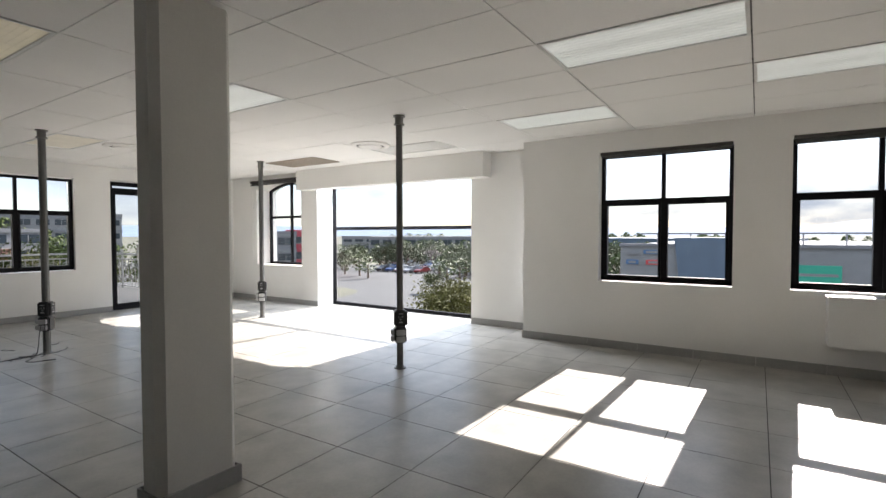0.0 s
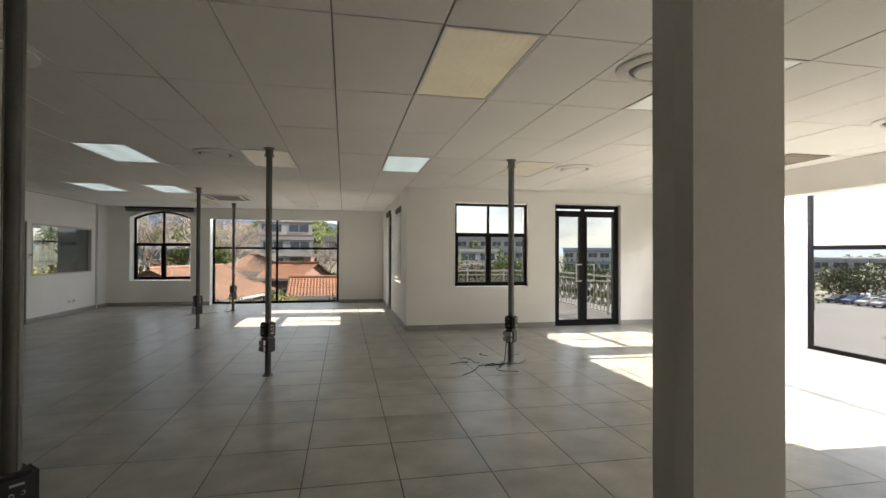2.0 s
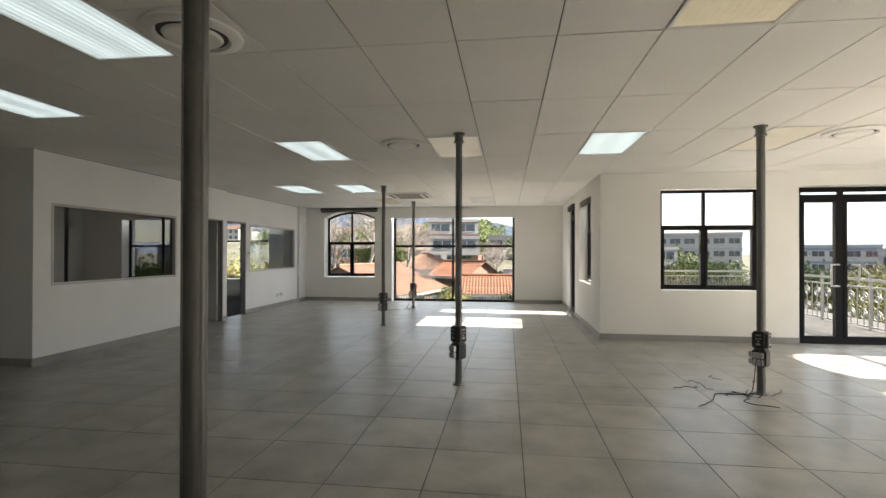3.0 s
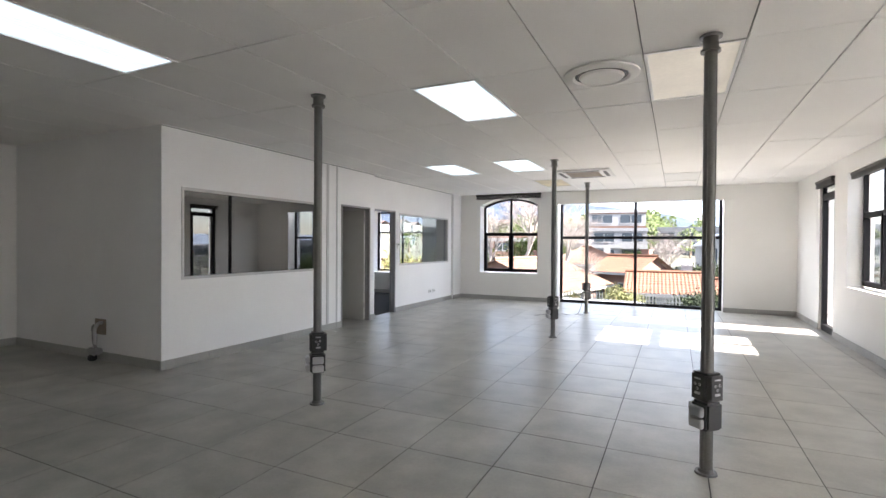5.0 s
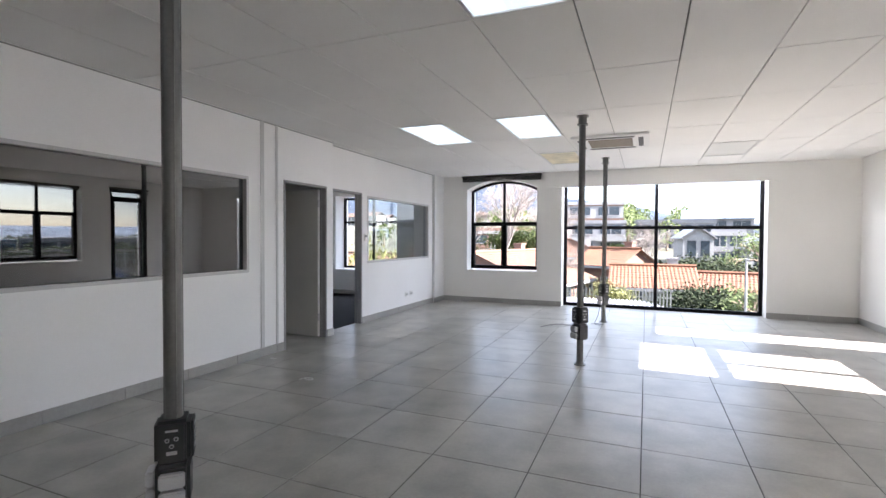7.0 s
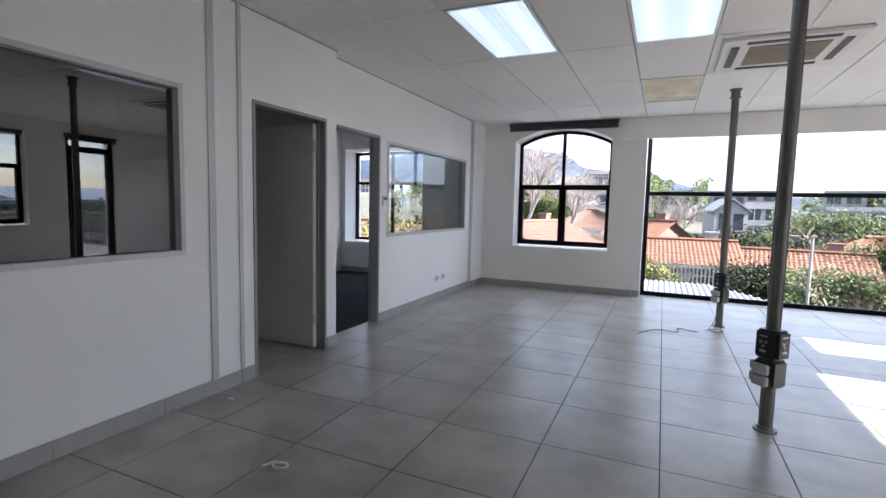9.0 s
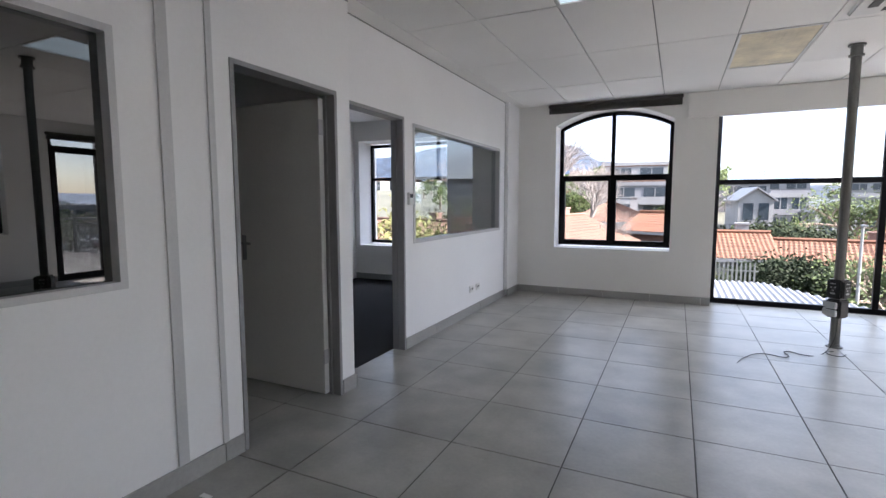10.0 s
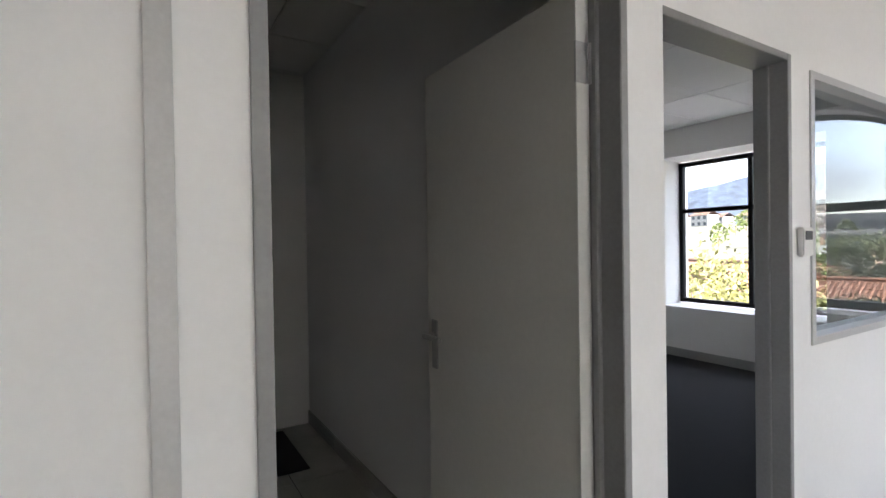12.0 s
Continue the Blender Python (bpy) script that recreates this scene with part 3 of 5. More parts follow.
# ---- doors and trims of the offices ----
def door_frame(name, x, y0, y1, z1, label):
    bm = bmesh.new()
    for p, q in ((y0, y0 + 0.026), (y1 - 0.026, y1)):
        add_box(bm, x - 0.115, p, 0, x + 0.008, q, z1)
        add_box(bm, x - 0.07, p if p == y0 else p - 0.012, 0, x - 0.055, (q + 0.012) if p == y0 else q, z1 - 0.026)
    add_box(bm, x - 0.115, y0 + 0.026, z1 - 0.026, x + 0.008, y1 - 0.026, z1)
    return structure(solid(name, bm, GREYFRAME, None, 0.002), label, "door frame")


door_frame("door_frame_1", XP, 10.615, 11.455, 2.03, "grey pressed steel door frame")
door_frame("door_frame_2", XQ, 11.68, 12.53, 2.04, "grey pressed steel door frame")

leaf = empty("office_door", pose(XP - 0.09, 11.425, 0, 0, 0, DOOR_TURN))
L = 0.755
bm = bmesh.new()
add_box(bm, 0, 0, 0.012, L, 0.04, 1.985)
solid("leaf", bm, DOORPAINT, leaf, 0.002)
bm = bmesh.new()
add_box(bm, -0.004, -0.002, 0.012, -0.0005, 0.042, 1.985)
solid("edge_strip", bm, WHITE, leaf)
for z in (0.22, 1.75):
    bm = bmesh.new()
    add_box(bm, -0.006, -0.004, z, 0.0, 0.045, z + 0.10)
    add_tube(bm, -0.008, -0.006, z, z + 0.10, 0.008, seg=12)
    solid("hinge", bm, SILVER, leaf)
for s, y in ((1, 0.041), (-1, -0.001)):
    bm = bmesh.new()
    add_box(bm, L - 0.075, min(y, y + s * 0.006), 0.90, L - 0.035, max(y, y + s * 0.006), 1.08)
    solid("handle_plate", bm, GREYFRAME, leaf, 0.002)
    bm = bmesh.new()
    add_box(bm, L - 0.063, min(y + s * 0.006, y + s * 0.05), 1.015, L - 0.047, max(y + s * 0.006, y + s * 0.05), 1.033)
    add_box(bm, L - 0.165, min(y + s * 0.038, y + s * 0.054), 1.015, L - 0.047, max(y + s * 0.038, y + s * 0.054), 1.033)
    solid("lever", bm, GREYFRAME, leaf, 0.003)
tagged(leaf, "grey painted flush office door standing open", "door")

for nm, x, ya, yb, mat in (("trim_joint_a", XP, 10.235, 10.29, ALU), ("trim_joint_b", XP, 10.48, 10.515, ALU), ("trim_joint_c", XQ, 15.24, 15.262, ALU)):
    t = box_part(nm, (x + 0.001, ya, 0.10), (x + 0.010, yb, H), mat, None, 0.002)
    structure(t, "aluminium cover strip on the partition", "trim")

thermo = empty("thermostat", pose(XQ, 12.62, 1.345))
box_part("case", (0.001, -0.042, -0.055), (0.024, 0.042, 0.055), WHITE, thermo, 0.005)
box_part("screen", (0.0235, -0.028, 0.008), (0.0265, 0.028, 0.042), PLASTIC, thermo, 0.001)
tagged(thermo, "white thermostat with small dark screen on partition", "thermostat")

for yy, zz in ((14.06, 0.30), (14.26, 0.30)):
    so = empty("wall_socket", pose(XQ, yy, zz))
    box_part("plate", (0.001, -0.055, -0.04), (0.012, 0.055, 0.04), WHITE, so, 0.003)
    box_part("switch", (0.0115, -0.04, -0.012), (0.018, -0.01, 0.014), SILVER, so, 0.002)
    box_part("hole", (0.0115, 0.012, -0.01), (0.0135, 0.034, 0.012), PLASTIC, so)
    tagged(so, "white plastic wall socket above the skirting", "socket", "wall sockets")


# ---- blinds ----
def blind(axis, w, a0, a1, z1, drop, cord, side=1):
    u = (lambda a, ww, z: (ww, a, z)) if axis == "x" else (lambda a, ww, z: (a, ww, z))
    top = empty("window_blind", pose(*u((a0 + a1) / 2, w, z1)))
    h = (a1 - a0) / 2
    bm = bmesh.new()
    span_box(bm, axis, -h, h, -0.028, 0.028, -0.04, 0)
    solid("head_rail", bm, BLIND, top, 0.003)
    n = max(2, int(drop / 0.012))
    for k in range(n):
        bm = bmesh.new()
        zz = -0.043 - drop * k / n
        span_box(bm, axis, -h + 0.01, h - 0.01, -0.024 + 0.003 * (k % 2), 0.024 - 0.003 * (k % 3), zz - 0.005, zz)
        solid("slat", bm, BLIND, top)
    if cord:
        bm = bmesh.new()
        p = u(-h + 0.04 if side > 0 else h - 0.04, 0.0, 0)
        add_tube(bm, p[0], p[1], -cord, -0.03, 0.003, seg=6)
        add_tube(bm, p[0], p[1], -cord - 0.05, -cord, 0.007, 0.004, seg=8)
        solid("cord", bm, WHITE, top)
    tagged(top, "dark slatted blind drawn up at window head", "blind", "window blinds")


blind("x", XE + 0.045, 0.64, 2.06, 2.42, 0.03, 0)
blind("x", XE + 0.045, -1.32, 0.10, 2.42, 0.05, 0)
blind("y", YF - 0.04, -4.70, -3.02, 2.645, 0.085, 1.7)
blind("x", XB - 0.04, 8.20, 9.66, 2.56, 0.06, 1.6, -1)
blind("x", XS - 0.035, 13.26, 14.18, 2.46, 0.08, 0.9, -1)
blind("x", XS + 0.05, 11.27, 12.67, 2.42, 0.06, 0)

# under-window fan coil unit
ac = empty("fan_coil_unit", pose(XE - 0.001, -0.92, 0.32))
box_part("case", (-0.235, -0.74, 0.0), (0.0, 0.74, 0.46), WHITE, ac, 0.01)
bm = bmesh.new()
add_box(bm, -0.245, -0.75, 0.46, 0.0, 0.75, 0.488)
solid("top_plate", bm, WHITE, ac, 0.006)
for k in range(3):
    bm = bmesh.new()
    for s in range(9):
        add_box(bm, -0.20 + s * 0.018, 0.22 - k * 0.48, 0.4885, -0.19 + s * 0.018, 0.58 - k * 0.48, 0.494)
    solid("louvre", bm, GREYFRAME, ac)
tagged(ac, "white fan coil unit with top louvres under window", "fan coil unit")


# ---- cables and litter ----
def cable(name, pts, r, mat, parent):
    cu = bpy.data.curves.new(name, "CURVE")
    cu.dimensions, cu.bevel_depth, cu.bevel_resolution, cu.resolution_u = "3D", r, 2, 6
    sp = cu.splines.new("BEZIER")
    sp.bezier_points.add(len(pts) - 1)
    for bp, p in zip(sp.bezier_points, pts):
        bp.co, bp.handle_left_type, bp.handle_right_type = p, "AUTO", "AUTO"
    cu.materials.append(mat)
    dg = bpy.context.evaluated_depsgraph_get()
    tmp = new(name, cu)
    dg.update()
    me = bpy.data.meshes.new_from_object(tmp.evaluated_get(dg))
    bpy.data.objects.remove(tmp)
    ob = new(name, me)
    ob.parent = parent
    return ob


rng = random.Random(7)
coil = empty("cable_bundle", pose(3.10, 7.505, 0))


def loose_run(x, y, a, n, step, curl):
    """A cable lying in loose waves: from x, y on, headed along a."""
    pts, swing = [], 1
    for k in range(n):
        pts.append((x, y, 0.005 + 0.010 * rng.random() ** 3))
        a += swing * rng.uniform(0.2, 1.0) * curl
        if rng.random() < 0.6:
            swing = -swing
        x, y = x + step * math.cos(a), y + step * math.sin(a)
    return pts


for x, y, a, n, step, curl, thick in ((-0.06, -0.03, 2.9, 17, 0.062, 0.8, 0.0045), (-0.05, 0.02, 3.3, 13, 0.06, 1.0, 0.004), (-0.08, 0.08, 2.8, 9, 0.055, 1.2, 0.004),
                                      (0.05, -0.06, 5.6, 7, 0.05, 1.1, 0.004), (-0.40, 0.10, 2.5, 9, 0.05, 1.3, 0.0035), (-0.20, 0.66, 3.2, 6, 0.05, 1.0, 0.0035),
                                      (0.12, 0.42, 0.3, 5, 0.05, 0.9, 0.0035), (-0.55, 0.18, 3.6, 8, 0.045, 1.4, 0.004)):
    cable("cable", loose_run(x, y, a, n, step, curl), thick, CABLE, coil)
cable("cable", [(-0.07, -0.06, 0.36), (-0.10, -0.09, 0.24), (-0.11, -0.08, 0.1), (-0.13, -0.05, 0.012), (-0.26, 0.03, 0.008)], 0.0045, CABLE, coil)
cable("cable", [(-0.04, -0.08, 0.40), (-0.06, -0.13, 0.24), (-0.05, -0.13, 0.1), (-0.08, -0.15, 0.01), (-0.2, -0.1, 0.008)], 0.004, CABLE, coil)
tagged(coil, "tangle of dark loose cables on the floor", "cables")
coil2 = empty("floor_cable", pose(-1.70, 14.15, 0))
cable("cable", [(-0.04, -0.1, 0.3), (-0.08, -0.16, 0.1), (-0.15, -0.2, 0.006), (-0.3, -0.32, 0.006), (-0.42, -0.25, 0.006), (-0.45, -0.45, 0.006), (-0.62, -0.42, 0.006), (-0.78, -0.62, 0.006), (-0.84, -0.78, 0.006)], 0.0035, CABLE, coil2)
cable("cable", [(-0.05, -0.08, 0.006), (-0.12, -0.16, 0.006), (-0.05, -0.24, 0.006), (0.02, -0.15, 0.006)], 0.0035, CABLE, coil2)
tagged(coil2, "thin grey cable lying on the tiles", "cable")
knot = empty("cable_scrap", pose(-4.04, 9.73, 0))
cable("scrap", [(-0.05, -0.03, 0.006), (0.0, 0.01, 0.016), (0.06, 0.03, 0.006), (0.03, -0.02, 0.01), (-0.03, 0.03, 0.006)], 0.006, WHITE, knot)
tagged(knot, "small white scrap of cable on the floor", "litter")
chip = empty("paint_chip", pose(-4.89, 10.24, 0))
box_part("chip", (-0.03, -0.012, 0.0), (0.03, 0.014, 0.004), WHITE, chip, 0.0015)
tagged(chip, "small white chip lying on the tiles", "litter")

# broken-out outlet with pipes at the office wall
outlet = empty("pipe_outlet", pose(-6.15, YC, 0))
cable("pipe", [(0.04, -0.003, 0.44), (0.05, -0.06, 0.43), (0.03, -0.08, 0.36), (0.02, -0.07, 0.25), (-0.02, -0.06, 0.14), (-0.03, -0.07, 0.02)], 0.02, SILVER, outlet)
cable("pipe", [(-0.06, -0.003, 0.40), (-0.05, -0.05, 0.40), (-0.02, -0.07, 0.33), (0.0, -0.07, 0.20), (0.03, -0.05, 0.12)], 0.016, GREYFRAME, outlet)
box_part("bracket", (-0.09, -0.10, 0.08), (0.09, -0.02, 0.15), GREYFRAME, outlet, 0.01)
box_part("valve", (-0.07, -0.11, 0.0), (0.0, -0.03, 0.07), PLASTIC, outlet, 0.012)
box_part("wall_patch", (-0.10, -0.006, 0.30), (0.11, -0.001, 0.48), GRILLE, outlet)
tagged(outlet, "capped pipes and valve out of the wall", "pipes")

# office carpet
carpet = box_part("carpet", (XW + 0.02, YQ + 0.005, 0.0), (XQ - 0.11, YF - 0.02, 0.006), CARPET)
tagged(carpet, "near-black office carpet laid wall to wall", "carpet")
mat_ = box_part("floor_mat", (-7.95, 10.55, 0.001), (-7.25, 11.30, 0.012), CARPET, None, 0.003)
tagged(mat_, "dark carpet tile lying on office floor", "mat")

# thin grey strip puts in the shadow line where the partition meets the ceiling
for xg, ya, yb in ((XP, YC, YQ), (XQ, YQ + 0.01, 15.26)):
    shade_strip = box_part("trim_shadow_gap", (xg - 0.01, ya, H - 0.014), (xg + 0.003, yb, H - 0.003), GREYFRAME)
    structure(shade_strip, "thin grey strip for the shadow between partition and ceiling", "trim")


# ---- outside: materials ----
GRASS = material("dry_ground", (0.07, 0.068, 0.046), 0.95, grain=0.25, grain_scale=1.2, stain=0.35, stain_scale=0.05)
ASPHALT = material("asphalt", (0.05, 0.05, 0.052), 0.9, grain=0.15, grain_scale=3.0, stain=0.18, stain_scale=0.12)
LEAF_A = material("leaf_dark", (0.055, 0.075, 0.022), 0.6, grain=0.5, grain_scale=1.6, vary=0.15, spec=0.15)
LEAF_B = material("leaf_yellow", (0.12, 0.12, 0.045), 0.6, grain=0.45, grain_scale=1.4, vary=0.15, spec=0.15)
LEAF_E = material("leaf_olive", (0.105, 0.10, 0.026), 0.65, grain=0.55, grain_scale=1.1, vary=0.15, spec=0.15)
LEAF_D = material("leaf_hedge", (0.016, 0.023, 0.010), 0.8, grain=0.5, grain_scale=2.0, vary=0.15, spec=0.15)
LEAF_C = material("leaf_grey", (0.07, 0.08, 0.045), 0.7, grain=0.4, grain_scale=1.2, vary=0.2, spec=0.15)
BARK = material("bark", (0.16, 0.12, 0.09), 0.9, grain=0.3, grain_scale=12)
TWIG = material("bare_twigs", (0.20, 0.175, 0.16), 0.9, grain=0.3, grain_scale=2.0)
TERRA = material("terracotta", (0.125, 0.050, 0.024), 0.8, grain=0.18, grain_scale=4.0, stain=0.18, stain_scale=0.5, vary=0.10)
TERRA_PALE = material("pale_terracotta", (0.105, 0.056, 0.036), 0.8, grain=0.18, grain_scale=4.0, stain=0.2, stain_scale=0.5, vary=0.10)
BRICK = material("brown_brick", (0.15, 0.085, 0.065), 0.85, grain=0.22, grain_scale=9.0, stain=0.12, stain_scale=0.6)
RENDER_W = material("white_render", (0.21, 0.21, 0.21), 0.8, grain=0.06, grain_scale=2.0, stain=0.08, stain_scale=0.3)
RENDER_G = material("grey_render", (0.18, 0.18, 0.19), 0.8, grain=0.08, grain_scale=2.0, stain=0.08, stain_scale=0.3)
RENDER_B = material("blue_cladding", (0.08, 0.115, 0.16), 0.45, grain=0.1, grain_scale=1.0, stain=0.1, stain_scale=0.3)
RENDER_R = material("red_cladding", (0.42, 0.05, 0.07), 0.6, grain=0.08, grain_scale=1.0)
ROOF_BLUE = material("blue_sheet_roof", (0.15, 0.20, 0.26), 0.5, grain=0.08, grain_scale=1.5)
SHEET = material("white_sheet_roof", (0.20, 0.20, 0.21), 0.45, 0.2, grain=0.06, grain_scale=6)
DARKGLASS = material("far_window_glass", (0.03, 0.04, 0.05), 0.15, grain=0.1, grain_scale=0.5)
# both hill colours have the blue haze of distance put into them
HILL = material("haze_blue_wooded_hill", (0.02, 0.033, 0.055), 0.95, grain=0.45, grain_scale=0.12, stain=0.3, stain_scale=0.012)
HILL_FAR = material("haze_tinted_hill", (0.11, 0.15, 0.21), 0.95, grain=0.1, grain_scale=0.02)
RAILING = material("railing_paint", (0.22, 0.22, 0.21), 0.5, 0.4, grain=0.1, grain_scale=40)
BALC = material("balcony_tile", (0.45, 0.36, 0.30), 0.7, grain=0.08, grain_scale=20, stain=0.1, stain_scale=1.0, vary=0.06)
SIGN_GREEN = material("green_sign", (0.02, 0.30, 0.20), 0.5, grain=0.04)
SIGN_BLUE = material("blue_sign", (0.05, 0.12, 0.24), 0.5, grain=0.04)
SIGN_RED = material("red_sign", (0.50, 0.06, 0.06), 0.5, grain=0.04)
PALISADE = material("palisade_paint", (0.20, 0.20, 0.19), 0.6, grain=0.08)


# ---- ground, one sheet to the horizon ----
def ground_z(x, y):
    rise = max(0.0, min(1.0, (y - 14) / 22)) * max(0.0, min(1.0, (22 - x) / 22))
    far = max(0.0, min(1.0, (math.hypot(x, y) - 120) / 900))
    north = max(0.0, min(1.0, (y - 46) / 130)) * max(0.0, min(1.0, (60 - x) / 30))
    return -7.2 + 2.9 * rise * rise * (3 - 2 * rise) + 10.0 * north + 3.0 * far


bm = bmesh.new()
steps = sorted({*range(-60, 181, 10), *range(-60, 61, 4), -3000, -1500, -800, -400, -200, -120, 170, 200, 260, 400, 800, 1500, 3000})
grid = [[bm.verts.new((x, y, ground_z(x, y))) for y in steps] for x in steps]
for a in range(len(steps) - 1):
    for b in range(len(steps) - 1):
        bm.faces.new((grid[a][b], grid[a + 1][b], grid[a + 1][b + 1], grid[a][b + 1]))
ground = solid("ground", bm, GRASS)
structure(ground, "dry winter ground falling to a car park", "ground")
lot = box_part("road_car_park", (34, -30, -7.3), (150, 130, -7.14), ASPHALT)
structure(lot, "grey asphalt car park below the building", "road")

# the building's body below the floor, and the balcony
body = box_part("wall_lower_storeys", (-8.5, -3.4, -7.4), (7.05, 16.33, -0.31), RENDER_W)
structure(body, "rendered lower storeys of the building", "wall")
balc = box_part("floor_balcony", (XS + 0.302, YN + 0.302, -0.30), (7.25, 16.33, -0.06), GROUT)
structure(balc, "balcony floor of brown tiles", "floor")
for i in range(11):
    for j in range(13):
        t = box_part("tile", (2.40 + i * 0.44, 10.69 + j * 0.44, -0.0595), (2.40 + i * 0.44 + 0.433, 10.69 + j * 0.44 + 0.433, -0.05), BALC, balc) if (i, j) == (0, 0) else None
        if t:
            proto_tile = t
        else:
            o = new("tile", proto_tile.data)
            o.parent = balc
            o.location = (i * 0.44, j * 0.44, 0)


def scroll(bm, c, r, turns, axis, flip):
    """A flat spiral bar in a railing's plane."""
    n, prev = 22, None
    for k in range(n + 1):
        a = turns * 2 * math.pi * k / n
        rr = r * (1 - 0.72 * k / n)
        u, z = c[0] + flip * rr * math.cos(a), c[1] + rr * math.sin(a)
        ring = []
        for du, dw in ((-0.006, -0.008), (0.006, -0.008), (0.006, 0.008), (-0.006, 0.008)):
            uu, zz = u + du * math.cos(a) * flip, z + du * math.sin(a)
            ring.append(bm.verts.new((dw, uu, zz) if axis == "x" else (uu, dw, zz)))
        if prev:
            for q in range(4):
                bm.faces.new((prev[q], prev[(q + 1) % 4], ring[(q + 1) % 4], ring[q]))
        prev = ring


def railing(axis, w, a0, a1, z):
    at = (lambda a: (w, a, z)) if axis == "x" else (lambda a: (a, w, z))
    top = empty("balcony_railing", pose(*at(a0)))
    n = max(1, round((a1 - a0) / 1.25))
    L = (a1 - a0) / n
    bm = bmesh.new()
    for zz, h in ((0.92, 0.05), (0.80, 0.03), (0.08, 0.025)):
        span_box(bm, axis, 0, a1 - a0, -0.02, 0.02, zz, zz + h)
    solid("rails", bm, RAILING, top)
    for k in range(n + 1):
        bm = bmesh.new()
        span_box(bm, axis, k * L - 0.022, k * L + 0.022, -0.022, 0.022, 0, 1.0)
        span_box(bm, axis, k * L - 0.03, k * L + 0.03, -0.03, 0.03, 1.0, 1.02)
        solid("post", bm, RAILING, top)
    for k in range(n):
        bm = bmesh.new()
        for s in range(1, 8):
            u = k * L + L * s / 8
            span_box(bm, axis, u - 0.007, u + 0.007, -0.007, 0.007, 0.10, 0.82)
        for s in range(4):
            u = k * L + L * (s + 0.5) / 4
            scroll(bm, (u, 0.62), 0.115, 1.6, axis, 1 if s % 2 else -1)
            scroll(bm, (u, 0.30), 0.115, 1.6, axis, -1 if s % 2 else 1)
        bmesh.ops.recalc_face_normals(bm, faces=bm.faces)
        solid("scrollwork", bm, RAILING, top)
    tagged(top, "grey wrought iron balcony railing with scrolls", "railing", "balcony railings")


railing("x", 7.15, 10.72, 16.2, -0.05)
railing("y", 16.22, 2.4, 7.1, -0.05)
handle = empty("door_pull", pose(5.66, YN + 0.05, 1.05))
for s in (-1, 1):
    bm = bmesh.new()
    add_tube(bm, s * 0.19, -0.05, -0.17, 0.17, 0.013, seg=10)
    for z in (-0.17, 0.155):
        add_box(bm, min(s * 0.19, s * 0.085), -0.06, z, max(s * 0.19, s * 0.085), -0.04, z + 0.02)
        add_box(bm, s * 0.085 - 0.01, -0.06, z, s * 0.085 + 0.01, 0.035, z + 0.02)
    solid("pull", bm, SILVER, handle)
tagged(handle, "pair of chrome pull handles on balcony door", "door handle")


# ---- trees ----
def limb(bm, p, q, r0, r1, seg=6):
    d = (q - p).normalized()
    u = d.orthogonal().normalized()
    v = d.cross(u)
    A = [bm.verts.new(p + (u * math.cos(2 * math.pi * k / seg) + v * math.sin(2 * math.pi * k / seg)) * r0) for k in range(seg)]
    B = [bm.verts.new(q + (u * math.cos(2 * math.pi * k / seg) + v * math.sin(2 * math.pi * k / seg)) * r1) for k in range(seg)]
    for k in range(seg):
        bm.faces.new((A[k], A[(k + 1) % seg], B[(k + 1) % seg], B[k]))


def grow(bm, p, d, length, r, level, rg, tips, spread, kids):
    q = p + d * length
    limb(bm, p, q, r, r * 0.66, 7 if level > 3 else (5 if level > 1 else 3))
    if level == 0:
        tips.append(q)
        return
    for k in range(kids + (1 if rg.random() < 0.3 else 0)):
        e = (d + Vector((rg.gauss(0, 1), rg.gauss(0, 1), rg.gauss(0.25, 0.7))) * spread).normalized()
        grow(bm, p + (q - p) * rg.uniform(0.6, 1.0), e, length * rg.uniform(0.62, 0.85), r * 0.62, level - 1, rg, tips, spread, kids)
    tips.append(q)


def tree(name, height, seed, leaf, levels=4, spread=0.55, kids=3, clump=0.0, per=0, leaf_size=0.2, twig=None, girth=0.028):
    """A tapered trunk that forks into limbs; leaves, where it has any, sit in uneven clumps at the limbs' ends."""
    rg = random.Random(seed)
    top = empty(name)
    bm = bmesh.new()
    tips = []
    grow(bm, Vector((0, 0, -0.3)), Vector((rg.uniform(-0.05, 0.05), rg.uniform(-0.05, 0.05), 1)).normalized(), height * 0.27, height * girth, levels, rg, tips, spread, kids)
    solid("trunk", bm, twig or BARK, top, smooth=True)
    if per:
        bm = bmesh.new()
        for t in tips:
            if t.z < height * 0.22:
                continue
            c = clump * rg.uniform(0.5, 1.3)
            for k in range(per):
                p = t + Vector((rg.gauss(0, c), rg.gauss(0, c), rg.gauss(0, c * 0.7)))
                a = Vector((rg.gauss(0, 1), rg.gauss(0, 1), rg.gauss(0, 1))).normalized() * leaf_size * rg.uniform(0.5, 1.2)
                b = a.orthogonal().normalized() * leaf_size * rg.uniform(0.3, 0.6)
                vs = [bm.verts.new(p - a), bm.verts.new(p + b), bm.verts.new(p + a), bm.verts.new(p - b)]
                bm.faces.new(vs)
        lf = solid("leaves", bm, leaf, top)
        tagged(lf, kind="stuff")
    return top


